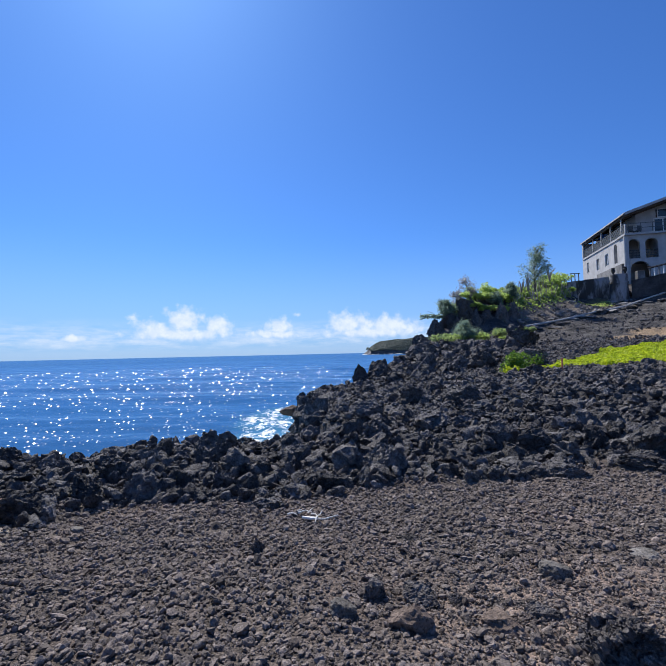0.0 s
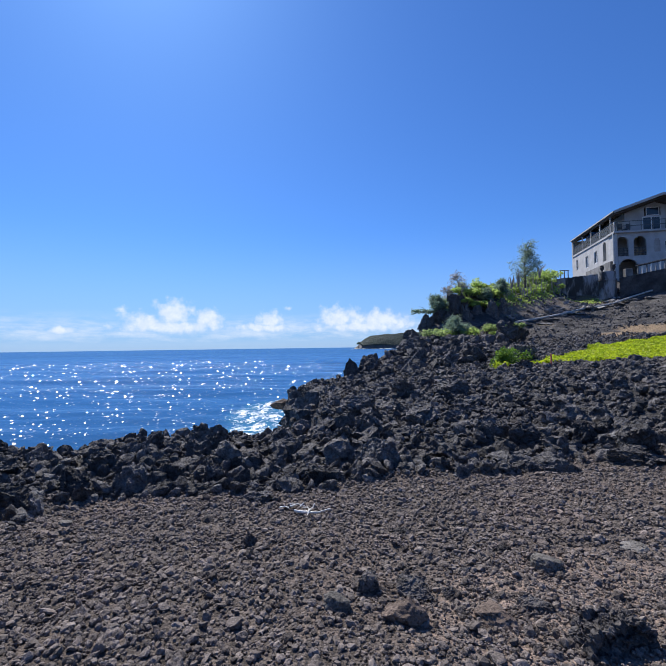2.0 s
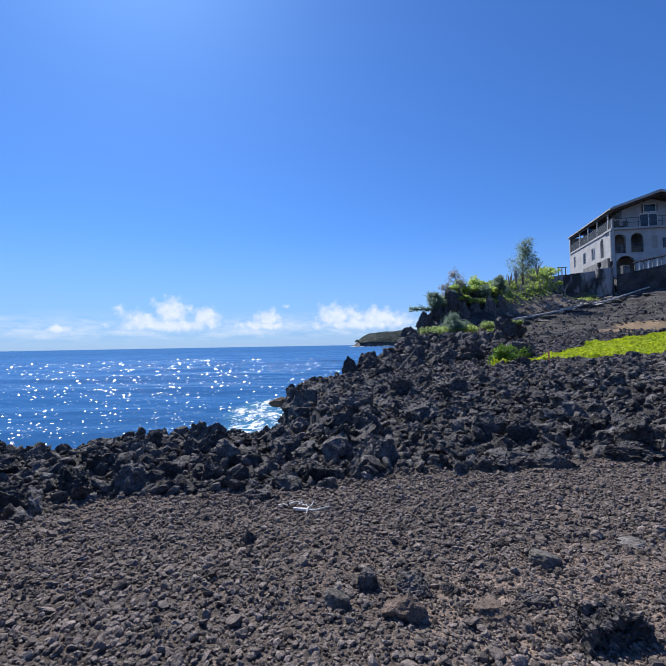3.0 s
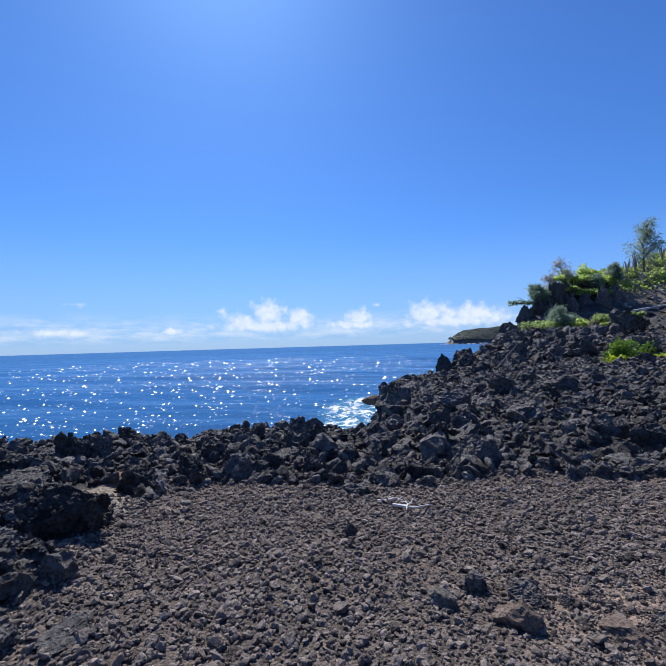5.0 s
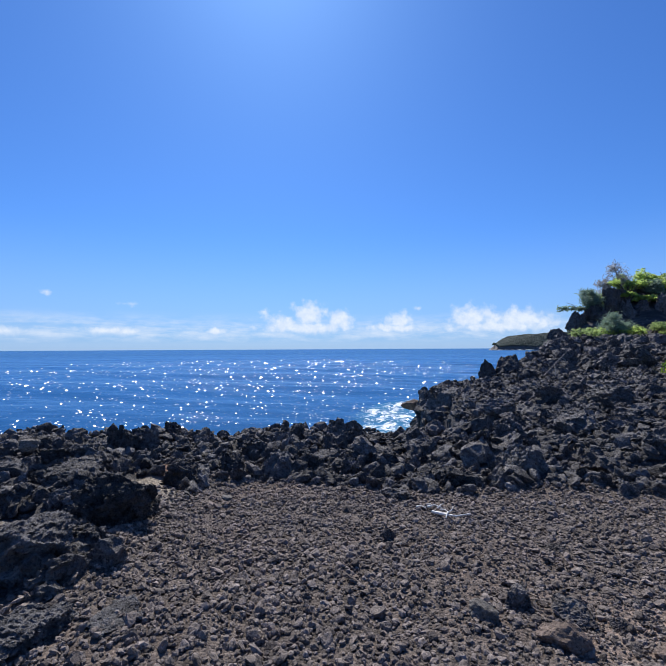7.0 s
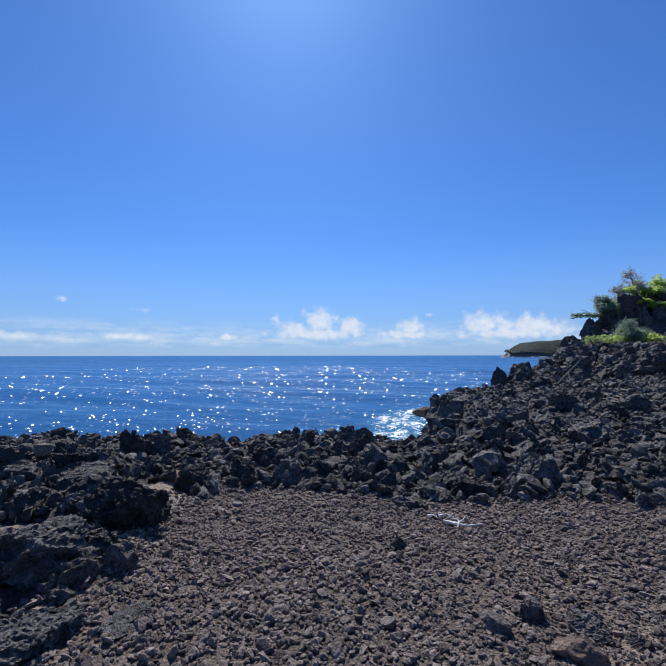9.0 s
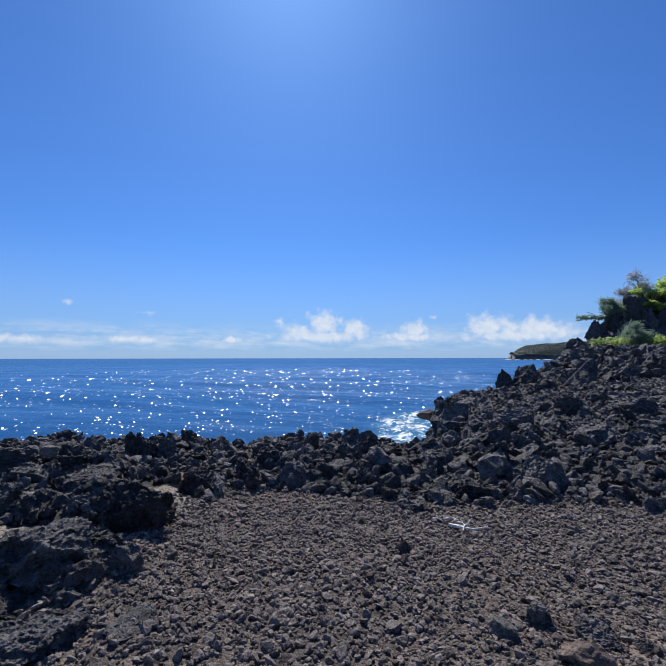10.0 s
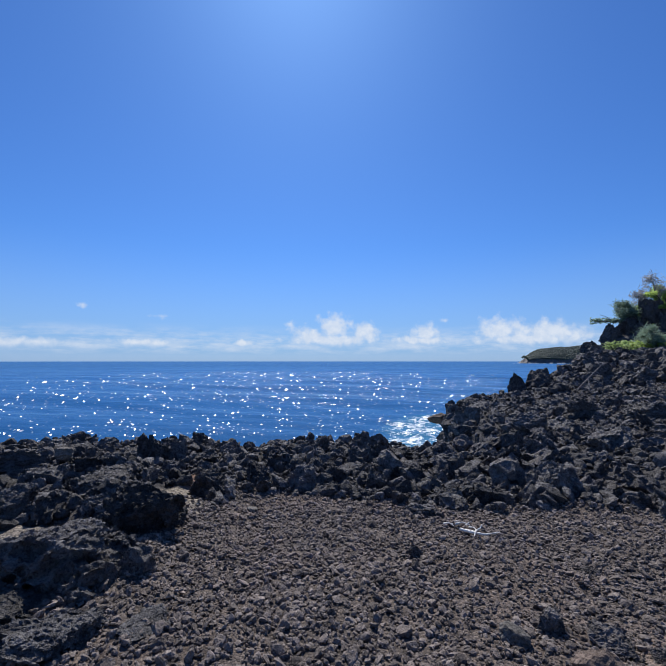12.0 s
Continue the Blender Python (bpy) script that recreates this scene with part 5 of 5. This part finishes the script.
        bmesh.ops.recalc_face_normals(bm, faces=bm.faces)
        part(name, bm, ROOFING, h, "grey sheet roof slope")
        bm = bmesh.new()
        vs = [bm.verts.new((x_, y_, z_)) for y_ in (-0.5, D + 0.1) for x_, z_ in ((lo[0] - s * 0.05, lo[1] - 0.14), (hi[0], hi[1] - 0.14), (hi[0], hi[1] - 0.006), (lo[0] - s * 0.05, lo[1] - 0.006))]
        for q in ((0, 1, 2, 3), (7, 6, 5, 4), (0, 4, 5, 1), (1, 5, 6, 2), (2, 6, 7, 3), (3, 7, 4, 0)):
            bm.faces.new([vs[i] for i in q])
        bmesh.ops.recalc_face_normals(bm, faces=bm.faces)
        part("soffit", bm, SOFFIT, h, "dark timber soffit")
        bm = bmesh.new()
        vs = [bm.verts.new((x_, y_, z_)) for y_ in (-0.62, -0.57) for x_, z_ in ((lo[0] + s * 0.03, lo[1] - 0.13), (hi[0], hi[1] - 0.13), (hi[0], hi[1] + 0.15), (lo[0] + s * 0.03, lo[1] + 0.15))]
        for q in ((0, 1, 2, 3), (7, 6, 5, 4), (0, 4, 5, 1), (1, 5, 6, 2), (2, 6, 7, 3), (3, 7, 4, 0)):
            bm.faces.new([vs[i] for i in q])
        bmesh.ops.recalc_face_normals(bm, faces=bm.faces)
        # stucco colour on board and gutter paints the bright sunlit line of the eave
        part("barge_board", bm, STUCCO, h, "barge board toned pale like a sunlit roof edge")
        mesh_part("gutter", STUCCO, h, "gutter toned pale like a sunlit roof edge", (lo[0] + s * 0.02, lo[0] + s * 0.12, -0.55, D + 0.2, lo[1] - 0.02, lo[1] + 0.12) if s > 0 else (lo[0] - 0.12, lo[0] - 0.02, -0.55, D + 0.2, lo[1] - 0.02, lo[1] + 0.12))
        for k in range(9):
            y_ = -0.3 + k * 1.6
            bm = bmesh.new()
            tube(bm, [(lo[0] - s * 0.1, y_, lo[1] - 0.22), (hi[0], y_, hi[1] - 0.22)], [0.08, 0.08], 4)
            part("rafter", bm, SOFFIT, h)
    mesh_part("eave_beam", SOFFIT, h, "", (-0.14, 0.02, 0.0, D, 7.3, 7.42))
    return h


house = build_house()
HOUSE = pose(30.4, 47.5, 8.2, 0, 0, -10.4)


def chair(m):
    th = thing("patio_chair", 0, 0, 0, "dark patio chair on the balcony deck", "chair", "balcony chairs")
    mesh_part("seat", RAIL, th, "", (-0.25, 0.25, -0.25, 0.25, 0.4, 0.46))
    mesh_part("backrest", RAIL, th, "", (-0.25, 0.25, 0.22, 0.28, 0.46, 0.95))
    for sx in (-0.22, 0.22):
        for sy in (-0.22, 0.22):
            mesh_part("leg", RAIL, th, "", (sx - 0.02, sx + 0.02, sy - 0.02, sy + 0.02, 0, 0.4))
    th.matrix_basis = m
    return th


c0 = chair(HOUSE @ pose(0.75, 0.7, 5.45, 0, 0, 150))
copy_thing(c0, HOUSE @ pose(1.45, 0.8, 5.45, 0, 0, 200))
bm = bmesh.new()
for k in range(8):
    s0, s1 = k / 8, (k + 1) / 8
    dz0, dz1 = -0.5 * math.sin(s0 * math.pi) * 0.35, -0.5 * math.sin(s1 * math.pi) * 0.35
    vs = [bm.verts.new(q) for q in ((0.1, 6.6 + 2.8 * s0, 7.2 + dz0), (0.1, 6.6 + 2.8 * s1, 7.2 + dz1), (1.6, 6.6 + 2.8 * s1, 7.0 + dz1), (1.6, 6.6 + 2.8 * s0, 7.0 + dz0))]
    bm.faces.new(vs)
r_ = bmesh.ops.solidify(bm, geom=bm.faces[:], thickness=0.02)
tarp = part("tarp", bm, BLUE)
tarp.matrix_world = HOUSE
tagged(tarp, "blue tarp slung under the balcony roof", "tarp")


# retaining wall, bastion and stair balustrade below the house
def wall_run(name, a, b, z0, za, zb, thick, mat, label):
    """A wall between two plan points whose top falls or rises from za to zb, with an uneven face."""
    bm = bmesh.new()
    a, b = Vector((*a, 0)), Vector((*b, 0))
    d = (b - a).normalized()
    n_ = Vector((-d.y, d.x, 0)) * thick / 2
    N, M = 26, 10
    front, back_ = [], []
    for i in range(N + 1):
        s = i / N
        p_ = a.lerp(b, s)
        top = za + (zb - za) * s
        for lst, sg in ((front, -1), (back_, 1)):
            lst.append([bm.verts.new(p_ + n_ * sg * (1 + 0.25 * noise.noise(Vector((s * 9, j * 0.7, sg)))) + Vector((0, 0, z0 + (top - z0) * j / M + (0.08 * noise.noise(Vector((s * 14, 3, sg))) if j == M else 0)))) for j in range(M + 1)])
    for i in range(N):
        for j in range(M):
            bm.faces.new((front[i][j], front[i + 1][j], front[i + 1][j + 1], front[i][j + 1]))
            bm.faces.new((back_[i][j], back_[i][j + 1], back_[i + 1][j + 1], back_[i + 1][j]))
        bm.faces.new((front[i][M], front[i + 1][M], back_[i + 1][M], back_[i][M]))
    for i in (0, N):
        bm.faces.new([front[i][j] for j in range(M + 1)] + [back_[i][j] for j in range(M, -1, -1)])
    bmesh.ops.recalc_face_normals(bm, faces=bm.faces)
    return tagged(part(name, bm, mat), label, "wall")


def stained(name, lo, hi):
    m, t, b = material(name)
    p = position(t)
    run = noise_tex(t, vec_node(t, "MULTIPLY", p, (1.0, 1.0, 0.35)), 1.1, 6.0, 0.65, 0.4)
    link(t, mix(t, remap(t, run, lo, hi), (0.045, 0.044, 0.046), (0.30, 0.31, 0.33)), b.inputs["Base Color"])
    b.inputs["Roughness"].default_value = 0.9
    bump(t, b, noise_tex(t, p, 6.0, 5.0), 0.03)
    return m


# same stains on both; the bastion's paler copy paints in its sunlit side
STAINED, LITSTAIN = stained("stained_concrete", 0.42, 0.62), stained("lit_streaked_concrete", 0.38, 0.60)
wall_run("retaining_wall", (22.7, 48.4), (27.4, 45.95), 5.2, 8.5, 8.75, 0.5, STAINED, "black-stained concrete retaining wall with pale patches")
wall_run("stair_wall", (28.9, 44.75), (33.6, 41.2), 5.2, 8.1, 8.9, 0.5, DARKWALL, "dark lava stone wall under the stair")
wall_run("terrace_wall", (20.2, 48.0), (22.7, 48.4), 6.4, 8.2, 8.5, 0.4, DARKWALL, "dark stone wall along the terrace")
mesh_ = bmesh.new()
bmesh.ops.create_cone(mesh_, cap_ends=True, segments=28, radius1=0.88, radius2=0.80, depth=3.1, matrix=Matrix.Translation((0, 0, 1.55)))
bastion = part("bastion", mesh_, LITSTAIN)
bastion.location = (28.0, 45.35, 5.75)
tagged(bastion, "round stained concrete bastion at the wall corner", "bastion")
mesh_ = bmesh.new()
bmesh.ops.create_cone(mesh_, cap_ends=True, segments=28, radius1=0.90, radius2=0.90, depth=0.16, matrix=Matrix.Translation((0, 0, 2.25)))
part("moulding", mesh_, LITSTAIN, bastion)
mesh_ = bmesh.new()
box(mesh_, 29.3, 30.0, 44.3, 44.8, 7.9, 9.05, 0.05)
tagged(part("pier", mesh_, CONCRETE), "pale stucco pier at the foot of the stair", "pier")
bal = thing("balustrade", 30.1, 44.05, 8.1, "dark sloping stair balustrade with pale balusters", "balustrade")
bm = bmesh.new()
tube(bm, [(0, 0, 1.1), (3.4, -2.75, 1.75)], [0.10, 0.10], 6)
tube(bm, [(0, 0, 0.15), (3.4, -2.75, 0.8)], [0.09, 0.09], 6)
part("handrail", bm, DARKWALL, bal)
for k in range(12):
    s = (k + 0.5) / 12
    bm = bmesh.new()
    box(bm, 3.4 * s - 0.05, 3.4 * s + 0.05, -2.75 * s - 0.05, -2.75 * s + 0.05, 0.15 + 0.65 * s, 1.1 + 0.65 * s, 0.01)
    part("baluster", bm, WHITE if k % 2 else CONCRETE, bal)


def urn(x, y, z):
    prof = [(0.16, 0), (0.16, 0.08), (0.08, 0.16), (0.10, 0.24), (0.24, 0.5), (0.27, 0.7), (0.2, 0.82), (0.26, 0.9), (0.26, 0.95)]
    bm = bmesh.new()
    rings = [[bm.verts.new((r * math.cos(k * math.tau / 14), r * math.sin(k * math.tau / 14), h)) for k in range(14)] for r, h in prof]
    for a_, b_ in zip(rings, rings[1:]):
        for k in range(14):
            bm.faces.new((a_[k], a_[(k + 1) % 14], b_[(k + 1) % 14], b_[k]))
    bm.faces.new(rings[-1])
    bm.faces.new(rings[0][::-1])
    ob = part("urn", bm, DARKWALL)
    ob.location, ob.scale = (x, y, z), (0.75, 0.75, 0.8)
    return tagged(ob, "dark stone urn on the terrace parapet", "urn", "terrace urns")


urn(27.75, 45.75, 8.85)
urn(28.55, 45.1, 8.85)
fence = thing("terrace_fence", 25.4, 49.6, 9.45, "dark wooden rail fence on the terrace edge", "fence")
for k in range(3):
    bm = bmesh.new()
    box(bm, k * 0.42 - 0.04, k * 0.42 + 0.04, -0.04, 0.04, -1.6, 0.35, 0.01)
    part("post", bm, SOFFIT, fence)
bm = bmesh.new()
box(bm, -0.12, 0.96, -0.05, 0.05, 0.353, 0.43, 0.01)
part("rail", bm, SOFFIT, fence)
# pale concrete kerb running down the slope, built as a round pipe
bm = bmesh.new()
pts = [(14.2, 34.9), (17.0, 37.3), (19.65, 38.35), (22.2, 39.7), (24.3, 40.9), (26.2, 41.8), (29.0, 43.0), (31.0, 43.0), (35, 42.4)]
tube(bm, [(px, py, float(height(np.array([px]), np.array([py]))[0]) + 0.16) for px, py in pts], [0.085] * len(pts), 8)
tagged(part("pipe", bm, KERB), "weathered grey concrete kerb running down the lava slope, built as a pipe", "pipe")

# smooth grey lava sheets cropping out along the kerb
SHEETS = []
for i in range(3):
    v, f = rock_shape(4, 560 + i, 0.16, 8, 0.5)
    SHEETS.append(fast_mesh("lava_sheet", v, f, SHEETROCK))
    SHEETS[-1]["tall"] = float(v[:, 2].max() - v[:, 2].min())
r_ = random.Random(31)
for k in range(26):
    s = k / 25
    sx, sy = 14.8 + 15.5 * s + r_.uniform(-0.6, 0.6), 35.2 + 7.4 * math.sin(s * 1.5) + r_.uniform(-1.2, 0.4)
    w = r_.uniform(0.5, 1.3)
    ob = boulder(SHEETS, sx, sy, float(height(np.array([sx]), np.array([sy]))[0]) - 0.05, w, r_.uniform(0.12, 0.24), k, "smooth grey lava sheet cropping out of the slope", "lava sheets", "lava_sheet", 6)

# orange marker stake and grey driftwood limb on the lava field
zg = float(height(np.array([8.46]), np.array([17.46]))[0])
stake = thing("marker_stake", 8.46, 17.46, zg, "orange marker stake standing in the rubble", "stake")
bm = bmesh.new()
box(bm, -0.03, 0.03, -0.015, 0.015, -0.2, 0.55, 0.004)
part("stick", bm, ORANGE, stake)
zg = float(height(np.array([3.4]), np.array([20.6]))[0])
limb = thing("driftwood_limb", 3.4, 20.6, zg, "bare grey forked driftwood limb on black rocks", "driftwood")
for a_, b_, r0 in (((-0.45, 0.1, 0.15), (0.6, 0.4, 1.3), 0.034), ((-0.05, 0.2, 0.6), (-0.15, -0.4, -0.1), 0.026), ((0.25, 0.3, 0.9), (0.42, 0.05, 0.55), 0.018), ((0.0, 0.2, 0.62), (0.45, 0.0, 0.35), 0.022),
                   ((-0.2, 0.15, 0.42), (-0.02, 0.0, 0.16), 0.018), ((0.4, 0.35, 1.08), (0.34, 0.2, 1.32), 0.014), ((-0.1, -0.15, 0.2), (0.08, -0.3, 0.0), 0.015)):
    bm = bmesh.new()
    m_ = Vector(a_).lerp(Vector(b_), 0.5) + Vector((0.04, 0, 0.05))
    tube(bm, [a_, m_, b_], [r0, r0 * 0.8, r0 * 0.4], 6)
    part("limb", bm, GREYWOOD, limb)


# bleached driftwood on the gravel: ends relative to the middle of the little heap
def driftwood(points, r0, label):
    bm = bmesh.new()
    points = [(px + 0.04, py + 0.015, pz * 0.8) for px, py, pz in points]
    base = Vector(points[0])
    zz = float(height(np.array([base.x]), np.array([base.y]))[0])
    tube(bm, [Vector(q) - Vector((base.x, base.y, 0)) for q in points], [r0 * s for s in np.linspace(0.78, 0.32, len(points))], 6)
    ob = part("driftwood", bm, DRIFT)
    ob.location = (base.x, base.y, zz)
    return tagged(ob, label, "driftwood", "bleached driftwood")


driftwood([(-0.300, 4.228, 0.053), (-0.222, 4.194, 0.056), (-0.098, 4.186, 0.053), (0.019, 4.245, 0.068)], 0.016, "curved bleached driftwood stick on the gravel")
driftwood([(-0.168, 4.203, 0.060), (-0.172, 4.169, 0.053), (-0.176, 4.126, 0.038)], 0.013, "short bleached driftwood stub on the gravel")
driftwood([(-0.277, 4.254, 0.038), (-0.207, 4.228, 0.053), (-0.137, 4.177, 0.060)], 0.013, "bleached driftwood stick on the gravel")
driftwood([(-0.168, 4.228, 0.053), (-0.137, 4.228, 0.083), (-0.121, 4.254, 0.116)], 0.010, "upturned bleached driftwood twig on the gravel")
driftwood([(-0.363, 4.433, 0.038), (-0.300, 4.466, 0.053), (-0.230, 4.433, 0.045)], 0.012, "small bleached driftwood twig on the gravel")
driftwood([(-0.464, 4.415, 0.038), (-0.417, 4.433, 0.045), (-0.371, 4.398, 0.038)], 0.010, "small bleached driftwood twig on the gravel")
driftwood([(-0.238, 4.398, 0.038), (-0.199, 4.373, 0.053), (-0.168, 4.330, 0.045)], 0.010, "thin bleached driftwood twig on the gravel")

driftwood([(-0.40, 4.50, 0.04), (-0.35, 4.52, 0.06), (-0.31, 4.49, 0.05)], 0.009, "thin bleached driftwood twig on the gravel")
driftwood([(-0.27, 4.41, 0.05), (-0.24, 4.44, 0.08), (-0.22, 4.43, 0.10)], 0.008, "thin bleached driftwood twig on the gravel")
driftwood([(-0.46, 4.44, 0.04), (-0.42, 4.43, 0.05), (-0.38, 4.45, 0.04)], 0.008, "thin bleached driftwood twig on the gravel")

# ---- far headland ----
head = thing("headland", 120, 940, SEA, "distant wooded headland with a dark rocky shore", "headland")
hx, hy = np.meshgrid(np.linspace(-98, 200, 120), np.linspace(-45, 120, 60), indexing="ij")
edge = np.clip((hx + 92 + 10 * fbm(hx, hy, 0.05, 3, 70)) / 14, 0, 1) * np.clip((hy + 42 + 8 * fbm(hx, hy, 0.05, 3, 71)) / 10, 0, 1)
hz = -3 + edge * 8 + (1 - np.exp(-np.clip(hx + 82, 0, None) / 13)) * np.clip((hy + 36) / 60, 0, 1) ** 0.7 * (22 + 0.05 * (hx + 80)) + edge * 3 * fbm(hx, hy, 0.12, 4, 72)
k = hx.shape[1]
i, j = np.meshgrid(np.arange(119), np.arange(59), indexing="ij")
q = np.stack([i * k + j, (i + 1) * k + j, (i + 1) * k + j + 1, i * k + j + 1], -1).reshape(-1, 4)
ob = new("shore", fast_mesh("shore", np.stack([hx.ravel(), hy.ravel(), hz.ravel()], 1), np.concatenate([q[:, [0, 1, 2]], q[:, [0, 2, 3]]]), RUBBLE))
ob.parent = head
n = 9000
tx, ty = rng.uniform(-78, 195, n), -34 + 64 * rng.random(n) ** 1.2
ts = rng.uniform(1.3, 3.2, n)
tz = 6.6 + (1 - np.exp(-np.clip(tx + 82, 0, None) / 13)) * np.clip((ty + 36) / 60, 0, 1) ** 0.7 * (22 + 0.05 * (tx + 80)) + 2.6 * fbm(tx, ty, 0.06, 3, 73)
vs, fs, base = [], [], 0
for kk in range(n):
    v, f = GRIT[kk % len(GRIT)]
    vs.append(v * ts[kk] * np.array([1.2, 1.2, 1.0]) + (tx[kk], ty[kk], tz[kk]))
    fs.append(f + base)
    base += len(v)
ob = new("canopy", fast_mesh("canopy", np.concatenate(vs), np.concatenate(fs), CANOPY, True))
ob.parent = head
lone = bmesh.new()
tube(lone, [(-84, -30, 2), (-83.5, -30, 7), (-83, -30, 12)], [0.8, 0.6, 0.4], 6)
part("lone_tree_trunk", lone, BARK, head)
ob = new("lone_tree_crown", leaf_mesh("lone_tree_crown", [(-83, -30, 13), (-79, -30, 11), (-86, -30, 11.5)], [3.0, 2.5, 2.0], 500, 1.4, CANOPY, rng))
ob.parent = head
sx_ = np.linspace(-104, 200, 90)
sv = np.concatenate([np.stack([sx_, np.full(90, -49.0) + 3 * fbm(sx_, sx_ * 0, 0.1, 3, 80), np.full(90, 0.35)], 1), np.stack([sx_, np.full(90, -45.5), np.full(90, 0.55) + 0.8 * fbm(sx_, sx_ * 0, 0.2, 3, 81)], 1)])
i = np.arange(89)
ob = new("surf", fast_mesh("surf", sv, np.concatenate([np.stack([i, i + 1, i + 91], 1), np.stack([i, i + 91, i + 90], 1)]), WHITE))
ob.parent = head
